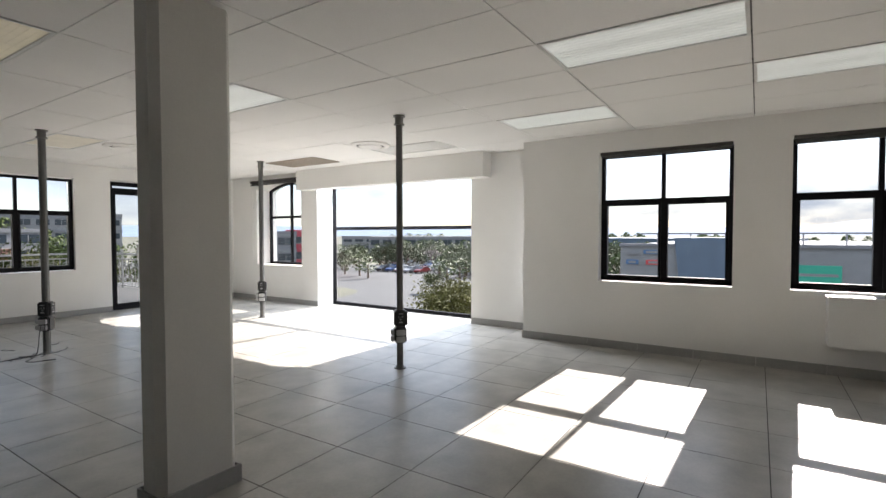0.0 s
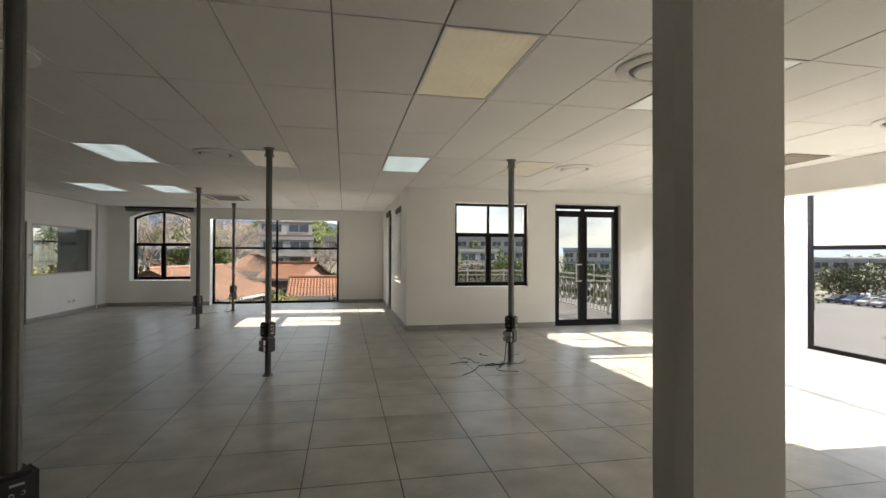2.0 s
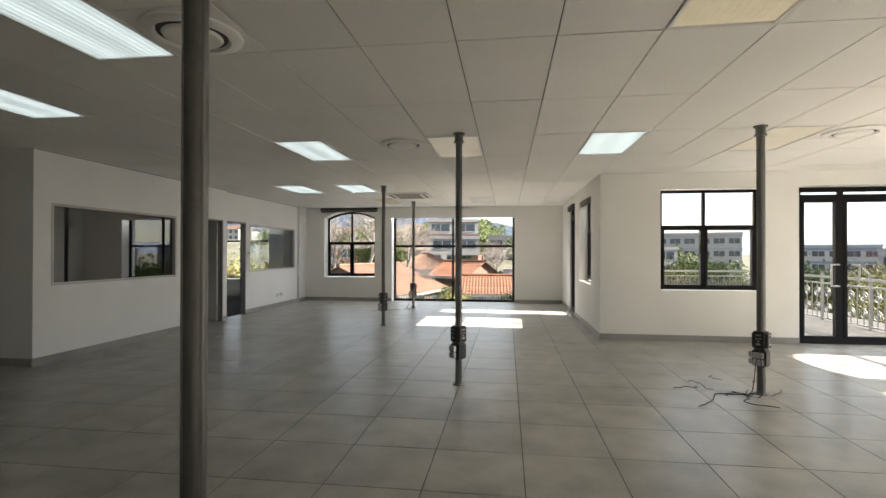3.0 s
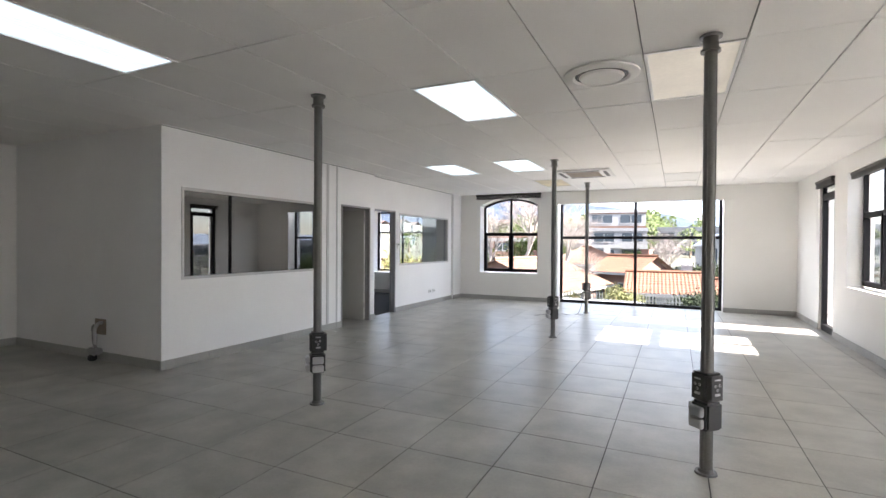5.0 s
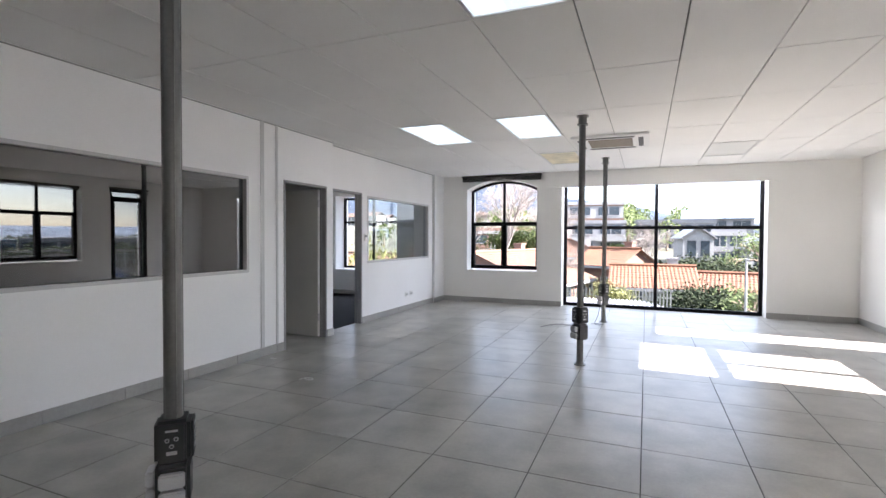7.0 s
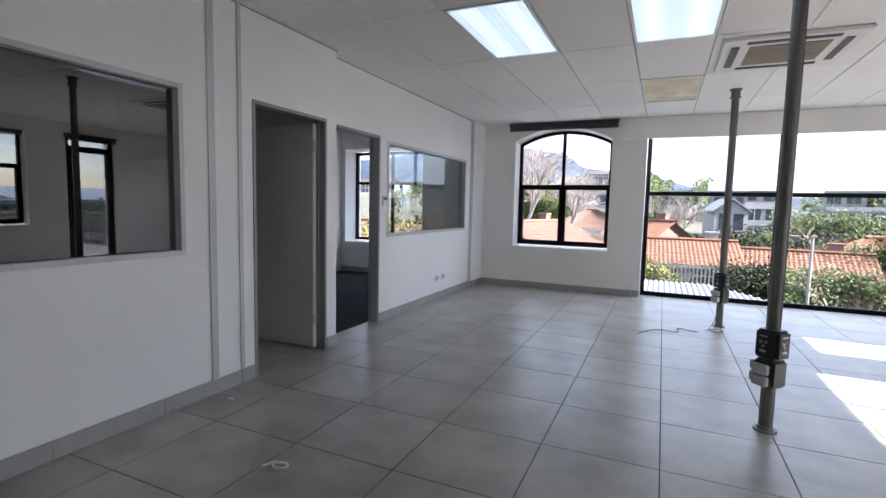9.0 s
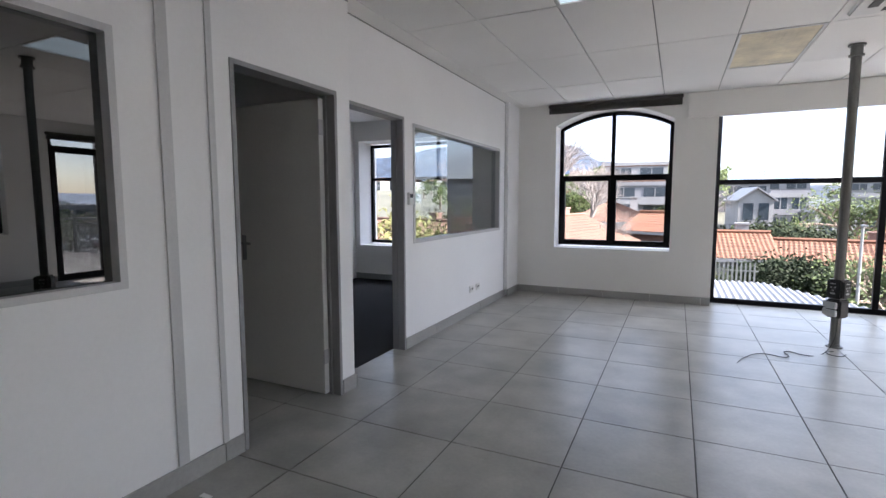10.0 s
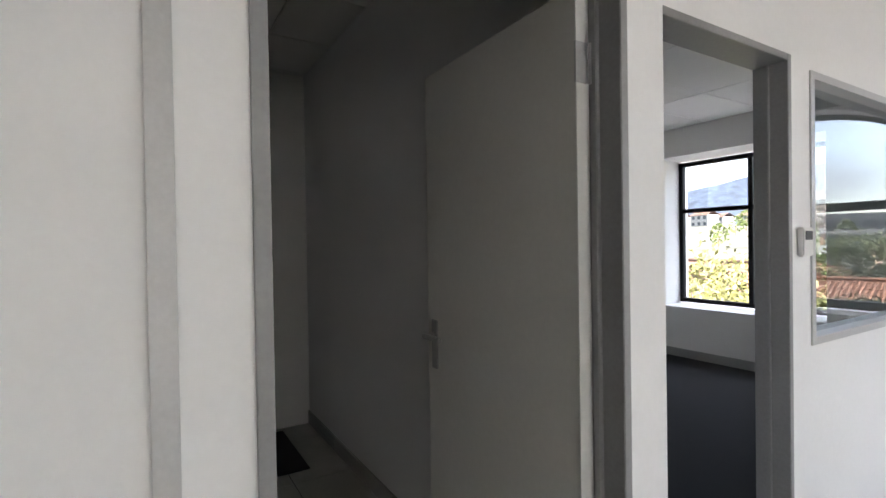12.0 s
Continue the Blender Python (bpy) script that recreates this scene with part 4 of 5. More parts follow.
def plant(proto, spots, label, group, rg):
    for k, (x, y, s) in enumerate(spots):
        m = pose(x, y, ground_z(x, y), 0, 0, rg.uniform(0, 360)) @ Matrix.Diagonal((s, s, s * rg.uniform(0.9, 1.1), 1))
        if k == 0:
            proto.matrix_basis = m
            tagged(proto, label, "tree", group)
        else:
            c = copy_thing(proto, Matrix.Identity(4))
            c.matrix_basis = m


rg = random.Random(5)
green = tree("leafy_tree", 7.0, 11, LEAF_A, 4, 0.6, 3, 0.42, 34, 0.10)
plant(green, [(13, 46, 1.6), (17.5, 52, 1.65), (23, 47, 1.75), (11, 62, 1.6), (9.4, 48, 1.15), (11.2, 50, 1.25),
              (-14.5, 25.5, 1.3), (-9.4, 24.5, 1.25), (-9.0, 29, 0.9), (60, 40, 0.7), (-4.6, 64, 1.0), (-16.5, 60, 1.5), (-21, 52, 1.2),
              (-3, 104, 1.2), (22, 98, 1.2), (-16, 74, 1.2)],
      "dark green leafy tree", "green trees", rg)
yellow = tree("yellowing_tree", 6.0, 23, LEAF_B, 4, 0.62, 3, 0.34, 80, 0.065)
plant(yellow, [(26, 42, 1.55), (14.5, 41, 1.5), (31, 48, 1.6), (19, 42, 1.45), (-3.8, 31.5, 0.75), (-7.7, 24, 0.6),
               (-5.2, 31, 0.6), (-11.6, 24.4, 1.45), (-13.2, 25.6, 1.5), (-10.4, 25.2, 1.35)],
      "yellow-green tree in autumn leaf", "yellowing trees", rg)
bush = tree("yellow_green_bush", 5.0, 53, LEAF_E, 3, 0.8, 4, 0.46, 170, 0.08)
plant(bush, [(28, 17.2, 1.55), (28.6, 15.0, 1.4), (27, 12.8, 1.45), (25.6, 13.6, 1.2), (30, 18.6, 1.3), (31, 15.6, 1.4), (25, 11.4, 1.3), (29.4, 12.4, 1.3)],
      "dense yellow-green bush below the bay window", "bushes below the bay", rg)
greyt = tree("low_olive_tree", 4.2, 31, LEAF_C, 3, 0.75, 3, 0.5, 22, 0.15)
spots = []
for k in range(84):
    spots.append((rg.uniform(84, 168), rg.uniform(-8, 110), rg.uniform(1.3, 2.3)))
plant(greyt, spots, "low grey-green car park tree", "car park trees", rg)
bare = tree("bare_tree", 8.5, 47, None, 6, 0.44, 3, twig=TWIG, girth=0.012)
plant(bare, [(-0.2, 60, 1.0), (-13.8, 50, 1.9), (-10.6, 53, 1.6), (-17, 51, 1.8), (-21, 60, 1.6), (-1.6, 66, 1.2), (-11.8, 66, 1.1), (-7.6, 46, 0.8), (95, 64, 1.1), (90, 38, 1.0)],
      "bare winter tree with fine pale twigs", "bare trees", rg)

# clipped dark shrubs before the houses
shrub = tree("dark_shrub", 3.4, 77, LEAF_D, 3, 0.9, 4, 0.36, 84, 0.085)
plant(shrub, [(1.5, 38, 1.3), (2.0, 38.2, 1.5), (2.5, 38.2, 1.5), (2.8, 38.4, 1.3), (-1.9, 36.8, 0.8), (0.2, 36.8, 0.85), (-0.8, 37, 0.95), (0.6, 37.2, 1.1), (-2.6, 37.4, 0.95), (4.2, 37.2, 0.8), (2.1, 48.5, 1.75), (3.0, 48.8, 1.95), (3.9, 48.6, 1.95), (4.9, 48.7, 1.8), (-8.4, 35, 0.8), (-3.0, 36.6, 0.8)],
      "dense dark green garden shrub", "garden shrubs", rg)

# a leafy tree and two bushes close before the fence
for proto, x, y, s, a in ((green, 4.9, 33.4, 1.02, 40), (yellow, -3.4, 32.4, 0.86, 110), (yellow, -4.7, 32.2, 0.80, 250)):
    copy_thing(proto, Matrix.Identity(4)).matrix_basis = pose(x, y, ground_z(x, y), 0, 0, a) @ Matrix.Diagonal((s, s, s, 1))


def far_woods(name, spots, label, seed):
    """A belt of far tree crowns, each an uneven heap of leaf clumps on a short trunk."""
    rw = random.Random(seed)
    top = empty(name)
    bm, tb = bmesh.new(), bmesh.new()
    for x, y, h in spots:
        z, w = ground_z(x, y), h * rw.uniform(0.28, 0.5)
        limb(tb, Vector((x, y, z - 0.5)), Vector((x, y, z + h * 0.6)), 0.25, 0.12, 5)
        for k in range(170):
            a, f = rw.uniform(0, 2 * math.pi), rw.random()
            zz = z + h * (0.25 + 0.75 * f)
            r = w * math.sqrt(max(0.05, 1 - (2 * f - 0.9) ** 2)) * rw.uniform(0.5, 1.1)
            c = Vector((x + r * math.cos(a), y + r * math.sin(a), zz))
            p = Vector((rw.gauss(0, 1), rw.gauss(0, 1), rw.gauss(0, 1))).normalized() * h * 0.06 * rw.uniform(0.6, 1.3)
            q = p.orthogonal().normalized() * h * 0.045
            bm.faces.new([bm.verts.new(v) for v in (c - p, c + q, c + p, c - q)])
    tagged(solid("crowns", bm, LEAF_A, top), kind="stuff")
    tagged(solid("trunks", tb, BARK, top), kind="stuff")
    tagged(top, label, "trees", kind="stuff")


rw = random.Random(8)
far_woods("far_trees", [(rw.uniform(-75, 60), rw.uniform(128, 172), rw.uniform(4.0, 7.5)) for k in range(85)] + [(rw.uniform(-60, 40), rw.uniform(92, 112), rw.uniform(3.5, 5.5)) for k in range(26)], "distant wooded skyline behind the houses", 3)
far_woods("far_trees", [(rw.uniform(215, 260), rw.uniform(-40, 190), rw.uniform(6.5, 9.0)) for k in range(80)] + [(rw.uniform(140, 160), rw.uniform(0, 120), rw.uniform(4.0, 6.5)) for k in range(40)], "distant trees beyond the car park", 6)


far_woods("car_park_trees", [(rw.uniform(66, 150), rw.uniform(2, 118), rw.uniform(3.2, 5.6)) for k in range(95)], "low trees among rows of parked cars", 11)


# ---- houses with clay tile roofs ----
def tiled_slope(bm, a, b, c, d, pitch=0.25):
    """Rows of half-round tiles from the eave a-b up to the ridge d-c."""
    n = max(2, int((b - a).length / pitch))
    nrm = (b - a).cross(d - a).normalized()
    rows = max(2, int((d - a).length / 0.38))
    for k in range(n):
        for j in range(rows):
            f0, f1, g0, g1 = k / n, (k + 1) / n, j / rows, (j + 1) / rows
            e0, e1 = a.lerp(d, g0), b.lerp(c, g0)
            h0, h1 = a.lerp(d, g1), b.lerp(c, g1)
            p = [e0.lerp(e1, f0), e0.lerp(e1, (f0 + f1) / 2) + nrm * 0.045, e0.lerp(e1, f1)]
            q = [h0.lerp(h1, f0) - nrm * 0.02, h0.lerp(h1, (f0 + f1) / 2) + nrm * 0.03, h0.lerp(h1, f1) - nrm * 0.02]
            P, Q = [bm.verts.new(v) for v in p], [bm.verts.new(v) for v in q]
            for s in range(2):
                bm.faces.new((P[s], P[s + 1], Q[s + 1], Q[s]))


def house(x, y, turn, w, d, h, ridge, wallmat, roofmat, label, hip=True):
    z = ground_z(x, y)
    top = empty("house", pose(x, y, z, 0, 0, turn))
    bm = bmesh.new()
    add_box(bm, -w / 2, -d / 2, -1, w / 2, d / 2, h)
    if not hip:
        for s in (-1, 1):
            v = [bm.verts.new((s * w / 2, -d / 2, h)), bm.verts.new((s * w / 2, d / 2, h)), bm.verts.new((s * w / 2, 0, h + ridge))]
            bm.faces.new(v)
    solid("wall", bm, wallmat, top)
    o, k = 0.5, (d / 2 if hip else -0.5)
    A, B, C, D = (Vector((-w / 2 - o, -d / 2 - o, h - 0.15)), Vector((w / 2 + o, -d / 2 - o, h - 0.15)), Vector((w / 2 + o, d / 2 + o, h - 0.15)), Vector((-w / 2 - o, d / 2 + o, h - 0.15)))
    R0, R1 = Vector((-w / 2 + k, 0, h + ridge)), Vector((w / 2 - k, 0, h + ridge))
    bm = bmesh.new()
    tiled_slope(bm, A, B, R1, R0)
    tiled_slope(bm, C, D, R0, R1)
    if hip:
        tiled_slope(bm, B, C, R1 + Vector((0, 0.01, 0)), R1)
        tiled_slope(bm, D, A, R0, R0 + Vector((0, 0.01, 0)))
    limb(bm, R0 + Vector((0, 0, 0.06)), R1 + Vector((0, 0, 0.06)), 0.13, 0.13)
    rf = solid("roof", bm, roofmat, top)
    bm = bmesh.new()
    for s in (-1, 1):
        add_box(bm, -w / 2 - o, s * (d / 2 + o) - 0.06, h - 0.36, w / 2 + o, s * (d / 2 + o) + 0.06, h - 0.18)
    solid("gutter", bm, RENDER_W, top)
    for k in range(max(2, int(w / 3))):
        u = -w / 2 + w * (k + 0.5) / max(2, int(w / 3))
        win = empty("window")
        win.parent = top
        box_part("sill", (u - 0.7, -d / 2 - 0.10, 0.85), (u + 0.7, -d / 2 - 0.01, 0.93), RENDER_W, win)
        bm = bmesh.new()
        for p, q in ((-0.62, -0.55), (-0.03, 0.03), (0.55, 0.62)):
            add_box(bm, u + p, -d / 2 - 0.07, 0.93, u + q, -d / 2 - 0.01, 2.1)
        add_box(bm, u - 0.62, -d / 2 - 0.075, 2.1, u + 0.62, -d / 2 - 0.01, 2.17)
        solid("frame", bm, RENDER_W, win)
        box_part("pane", (u - 0.55, -d / 2 - 0.035, 0.93), (u + 0.55, -d / 2 - 0.015, 2.1), DARKGLASS, win)
    bm = bmesh.new()
    add_box(bm, w * 0.22, 0.1, h + ridge * 0.4, w * 0.22 + 0.7, 0.7, h + ridge + 0.5)
    add_box(bm, w * 0.22 - 0.06, 0.04, h + ridge + 0.5, w * 0.22 + 0.76, 0.76, h + ridge + 0.62)
    solid("chimney", bm, wallmat, top)
    tagged(top, label, "house", "tiled houses")


house(-0.7, 44.5, 2, 4.8, 6, 2.5, 1.15, RENDER_W, TERRA, "white house with orange clay tile roof", False)
house(5.6, 44.5, -8, 6.0, 6, 2.6, 1.1, BRICK, TERRA, "brick house with orange clay tile roof", False)
house(-3.6, 50.5, -30, 4.0, 5, 3.2, 1.2, BRICK, TERRA, "brick house with orange clay tile roof", False)
house(-10.6, 42, 76, 9, 9, 2.7, 1.9, BRICK, TERRA_PALE, "brick house with faded clay tile roof", False)
house(-22, 42, -20, 11, 8, 2.4, 1.8, BRICK, TERRA_PALE, "brick house with faded clay tile roof", False)
house(-9, 60, 8, 8, 7, 2.8, 1.6, RENDER_W, TERRA_PALE, "white house with faded clay tile roof")
house(14, 58, 14, 11, 8, 3.0, 1.9, BRICK, TERRA, "brick house with orange clay tile roof")
house(11.5, 33, 20, 9, 7, 2.3, 1.5, RENDER_W, TERRA_PALE, "white house with faded clay tile roof")


def townhouse(x, y, turn, w, d, h, ridge):
    """A narrow gabled house, its gable with two tall windows facing the garden."""
    top = empty("townhouse", pose(x, y, ground_z(x, y), 0, 0, turn))
    bm = bmesh.new()
    add_box(bm, -w / 2, -d / 2, -1, w / 2, d / 2, h)
    for s in (-1, 1):
        bm.faces.new([bm.verts.new(v) for v in ((-w / 2, s * d / 2, h), (w / 2, s * d / 2, h), (0, s * d / 2, h + ridge))])
    solid("wall", bm, RENDER_W, top)
    bm = bmesh.new()
    for s in (-1, 1):
        A = [Vector((s * (w / 2 + 0.3), -d / 2 - 0.35, h - 0.12)), Vector((s * (w / 2 + 0.3), d / 2 + 0.35, h - 0.12)), Vector((0, d / 2 + 0.35, h + ridge + 0.05)), Vector((0, -d / 2 - 0.35, h + ridge + 0.05))]
        P, Q = [bm.verts.new(v) for v in A], [bm.verts.new(v + Vector((0, 0, 0.16))) for v in A]
        bm.faces.new(P)
        bm.faces.new(Q)
        for k in range(4):
            bm.faces.new((P[k], P[(k + 1) % 4], Q[(k + 1) % 4], Q[k]))
    bmesh.ops.recalc_face_normals(bm, faces=bm.faces)
    solid("roof", bm, SHEET, top)
    for u in (-w * 0.22, w * 0.22):
        win = empty("window")
        win.parent = top
        box_part("pane", (u - 0.5, -d / 2 - 0.04, h - 2.2), (u + 0.5, -d / 2 - 0.01, h - 0.3), DARKGLASS, win)
        box_part("frame", (u - 0.58, -d / 2 - 0.07, h - 2.3), (u + 0.58, -d / 2 - 0.01, h - 2.2), RENDER_G, win)
    tagged(top, "white gabled townhouse with tall dark windows", "house", "white townhouses")


townhouse(4.4, 76, 6, 3.4, 7, 3.7, 1.3)
townhouse(11.1, 75, 10, 3.6, 7, 3.7, 1.2)
townhouse(15.8, 78, 8, 3.6, 7, 3.6, 1.2)


def hill_house(x, y, turn, w):
    top = empty("hill_house", pose(x, y, ground_z(x, y), 0, 0, turn))
    bm = bmesh.new()
    add_box(bm, -w / 2, -3, -2, w / 2, 3, 4.5)
    solid("wall", bm, RENDER_W, top)
    bm = bmesh.new()
    tiled_slope(bm, Vector((-w / 2 - 0.4, -3.4, 4.4)), Vector((w / 2 + 0.4, -3.4, 4.4)), Vector((w / 2, 0, 6.2)), Vector((-w / 2, 0, 6.2)), 1.2)
    tiled_slope(bm, Vector((w / 2 + 0.4, 3.4, 4.4)), Vector((-w / 2 - 0.4, 3.4, 4.4)), Vector((-w / 2, 0, 6.2)), Vector((w / 2, 0, 6.2)), 1.2)
    solid("roof", bm, TERRA_PALE, top)
    bm = bmesh.new()
    for k in range(3):
        u = -w / 2 + w * (k + 0.5) / 3
        for z in (0.6, 2.9):
            add_box(bm, u - 0.6, -3.06, z, u + 0.6, -3.005, z + 1.2)
    solid("windows", bm, DARKGLASS, top)
    tagged(top, "white house on the wooded slope", "house", "houses on the slope")


for k in range(16):
    hill_house(-148 + k * 7.5 + rg.uniform(-2, 2), 190 + (k * 37 % 5) * 9, rg.uniform(-25, 45), rg.uniform(7, 11))


# ---- blocks of flats, offices and shops ----
def block(x, y, turn, w, d, floors, wallmat, label, band=None, balcony=False, roof=None, base=None, fh=3.0, wins=None, sill=0.9, head=2.2):
    z = ground_z(x, y) if base is None else base
    top = empty("building", pose(x, y, z, 0, 0, turn))
    h = floors * fh
    bm = bmesh.new()
    add_box(bm, -w / 2, -d / 2, -2, w / 2, d / 2, h)
    add_box(bm, -w / 2 - 0.15, -d / 2 - 0.15, h, w / 2 + 0.15, d / 2 + 0.15, h + 0.5)
    solid("wall", bm, wallmat, top)
    n = wins or max(2, int(w / 3.2))
    for f in range(floors):
        if band:
            box_part("band", (-w / 2 - 0.1, -d / 2 - 0.12, f * fh + 2.45), (w / 2 + 0.1, -d / 2 - 0.01, f * fh + 3.0), band, top)
        for k in range(n):
            u, hw = -w / 2 + w * (k + 0.5) / n, w / n * 0.36
            win = empty("window")
            win.parent = top
            box_part("pane", (u - hw, -d / 2 - 0.05, f * fh + sill), (u + hw, -d / 2 - 0.01, f * fh + head), DARKGLASS, win)
            bm = bmesh.new()
            add_box(bm, u - hw - 0.08, -d / 2 - 0.09, f * fh + sill - 0.1, u + hw + 0.08, -d / 2 - 0.01, f * fh + sill)
            add_box(bm, u - 0.05, -d / 2 - 0.08, f * fh + sill, u + 0.05, -d / 2 - 0.02, f * fh + head)
            solid("frame", bm, RENDER_W, win)
        if balcony:
            for k in range(0, n, 2):
                u, hw = -w / 2 + w * (k + 0.5) / n, w / n * 0.5
                bm = bmesh.new()
                add_box(bm, u - hw, -d / 2 - 1.3, f * fh - 0.1, u + hw, -d / 2 - 0.02, f * fh + 0.08)
                add_box(bm, u - hw, -d / 2 - 1.3, f * fh + 0.08, u + hw, -d / 2 - 1.2, f * fh + 0.95)
                solid("balcony", bm, RENDER_W, top)
    if roof:
        bm = bmesh.new()
        tiled_slope(bm, Vector((-w / 2 - 0.6, -d / 2 - 0.6, h + 0.3)), Vector((w / 2 + 0.6, -d / 2 - 0.6, h + 0.3)), Vector((w / 2 + 0.6, 0, h + 2.3)), Vector((-w / 2 - 0.6, 0, h + 2.3)), 0.6)
        tiled_slope(bm, Vector((w / 2 + 0.6, d / 2 + 0.6, h + 0.3)), Vector((-w / 2 - 0.6, d / 2 + 0.6, h + 0.3)), Vector((-w / 2 - 0.6, 0, h + 2.3)), Vector((w / 2 + 0.6, 0, h + 2.3)), 0.6)
        solid("roof", bm, roof, top)
    tagged(top, label, "building")
    return top


# beyond the far windows
block(-10.4, 86, 6, 12, 10, 2, RENDER_G, "block of flats with white balconies and flat roof", RENDER_W, True, None, fh=2.5, base=-1.5)
block(-9.5, 94, 6, 9, 9, 3, RENDER_W, "pale stepped block of flats with flat roof", TERRA_PALE, fh=2.6, base=-1.0)
block(-26, 88, 14, 14, 10, 2, BRICK, "brown brick block of flats", RENDER_W, True, None, base=-3.5)
block(12.2, 119, -5, 12, 8, 2, RENDER_G, "long office block with blue sheet roof", None, False, ROOF_BLUE, fh=2.4, base=0.2)
block(7.8, 78, 6, 3.6, 7, 2, RENDER_W, "white flat-roofed townhouse with dark windows", RENDER_G, False, None, fh=2.2)
block(2.0, 104, -4, 16, 9, 2, RENDER_G, "long grey block of flats", RENDER_W, False, None, fh=2.7, base=-1.2)
block(24, 96, 4, 12, 8, 2, RENDER_G, "grey flat-roofed houses in a row", RENDER_W, fh=2.6)
# beyond the balcony
block(46, 142, -18, 30, 12, 3, RENDER_W, "white office block with rows of windows", RENDER_G, fh=3.2)
block(80, 140, -26, 24, 12, 3, RENDER_W, "pale office block with dark glass", RENDER_B, fh=3.3)
block(60, 79, -38, 11, 10, 3, RENDER_G, "grey office block with white bands", RENDER_W, fh=2.9)
block(69, 78, -42, 7, 9, 3, RENDER_R, "red clad office tower", None, fh=3.0)
# beyond the car park
block(182, 128, -56, 46, 30, 2, RENDER_W, "pale shopping centre with shaded windows", RENDER_G, fh=3.4, wins=9, sill=0.4, head=2.4)
block(190, 84, -66, 34, 30, 2, RENDER_B, "blue-grey shopping centre with white bands", RENDER_W, fh=3.2, wins=7, sill=0.4, head=2.0)
block(186, 62, -72, 9, 14, 3, SIGN_BLUE, "dark blue store tower", None, fh=3.0, wins=2)
block(196, 30, -84, 80, 40, 2, RENDER_B, "long dark blue warehouse store", None, fh=3.2, wins=9, sill=0.4, head=1.8)
block(160, 62, -76, 26, 20, 1, RENDER_W, "white store with low roof", RENDER_B, fh=5.0, wins=6)
block(215, 160, -55, 70, 30, 2, RENDER_W, "pale office park building", RENDER_G, fh=3.4, wins=12)
# white store with a blue panel and sign boards
store = empty("store_building", pose(45, -4, -7.2))
box_part("wall", (0, -26, -1), (40, 14.5, 7.55), RENDER_W, store)
box_part("roof", (0.35, -26, 7.552), (40, 14.5, 7.60), RENDER_G, store)
box_part("parapet", (-0.15, -26.1, 7.55), (0.3, 14.6, 7.8), RENDER_G, store)
bm = bmesh.new()
vs = [(-0.35, 5.4, 3.0), (-0.35, 9.6, 3.0), (-0.35, 10.2, 8.3), (-0.35, 4.8, 8.3)]
A = [bm.verts.new(v) for v in vs]
B = [bm.verts.new((0.6, v[1], v[2])) for v in vs]
bm.faces.new(A)
bm.faces.new(B[::-1])
for k in range(4):
    bm.faces.new((A[k], A[(k + 1) % 4], B[(k + 1) % 4], B[k]))
bmesh.ops.recalc_face_normals(bm, faces=bm.faces)
solid("blue_panel", bm, RENDER_B, store)
for k in range(14):
    box_part("roof_rail_post", (6, -24 + k * 2.8, 7.5), (6.12, -23.88 + k * 2.8, 8.6), RENDER_G, store)
box_part("roof_rail", (6, -25, 8.55), (6.12, 14, 8.7), RENDER_G, store)
for y0, y1, z0, z1, mm in ((11.0, 12.4, 6.0, 6.4, SIGN_RED), (13.0, 14.0, 6.0, 6.4, SIGN_BLUE), (13.1, 13.9, 6.8, 7.1, RENDER_G), (11.0, 12.6, 6.9, 7.25, SIGN_BLUE), (-0.6, 2.2, 4.9, 6.3, SIGN_GREEN), (-4.8, -2.6, 4.8, 6.2, SIGN_RED), (-8.6, -6.4, 4.9, 6.1, SIGN_RED)):
    box_part("sign_board", (-0.12, y0, z0), (-0.005, y1, z1), mm, store, 0.01)
    box_part("sign_bar", (-0.14, y0 + 0.2, (z0 + z1) / 2 - 0.1), (-0.121, y1 - 0.2, (z0 + z1) / 2 + 0.1), RENDER_W, store)
tagged(store, "white store building with blue panel and sign boards", "building")

# sheet metal roof just below the far window
sheet = empty("carport_roof", pose(-4.6, 16.6, -0.55, 0.6, 0, 0))
bm = bmesh.new()
n = 300
prev = None
for k in range(n + 1):
    x = -4.0 + 9.0 * k / n
    z = 0.016 * (1 if k % 4 in (1, 2) else -1)
    cut = 5.0 if x < 3.4 else 5.0 - (x - 3.4) * 1.8
    cur = [bm.verts.new((x, 0, z)), bm.verts.new((x, cut, z)), bm.verts.new((x, cut, z - 0.02)), bm.verts.new((x, 0, z - 0.02))]
    if prev:
        for q in range(4):
            bm.faces.new((prev[q], prev[(q + 1) % 4], cur[(q + 1) % 4], cur[q]))
    prev = cur
solid("sheet", bm, SHEET, sheet)
for px, py in ((-3.6, 0.3), (-3.6, 4.2), (2.4, 0.3), (2.4, 4.2)):
    bm = bmesh.new()
    add_tube(bm, px, py, -5.6, -0.05, 0.05, seg=10)
    solid("post", bm, RAILING, sheet)
tagged(sheet, "corrugated white metal carport roof", "carport")

# palisade fence
fence = empty("palisade_fence", pose(0, 34, -3.2))
bm = bmesh.new()
for k in range(84):
    x = -14 + k * 0.17
    add_box(bm, x, -0.02, 0.0, x + 0.07, 0.02, 1.7)
    v = [bm.verts.new((x, 0, 1.7)), bm.verts.new((x + 0.07, 0, 1.7)), bm.verts.new((x + 0.035, 0, 1.85))]
    bm.faces.new(v)
tagged(solid("pales", bm, PALISADE, fence), kind="stuff")
for z in (0.4, 1.4):
    box_part("rail", (-14, 0.025, z), (0.3, 0.06, z + 0.06), PALISADE, fence)
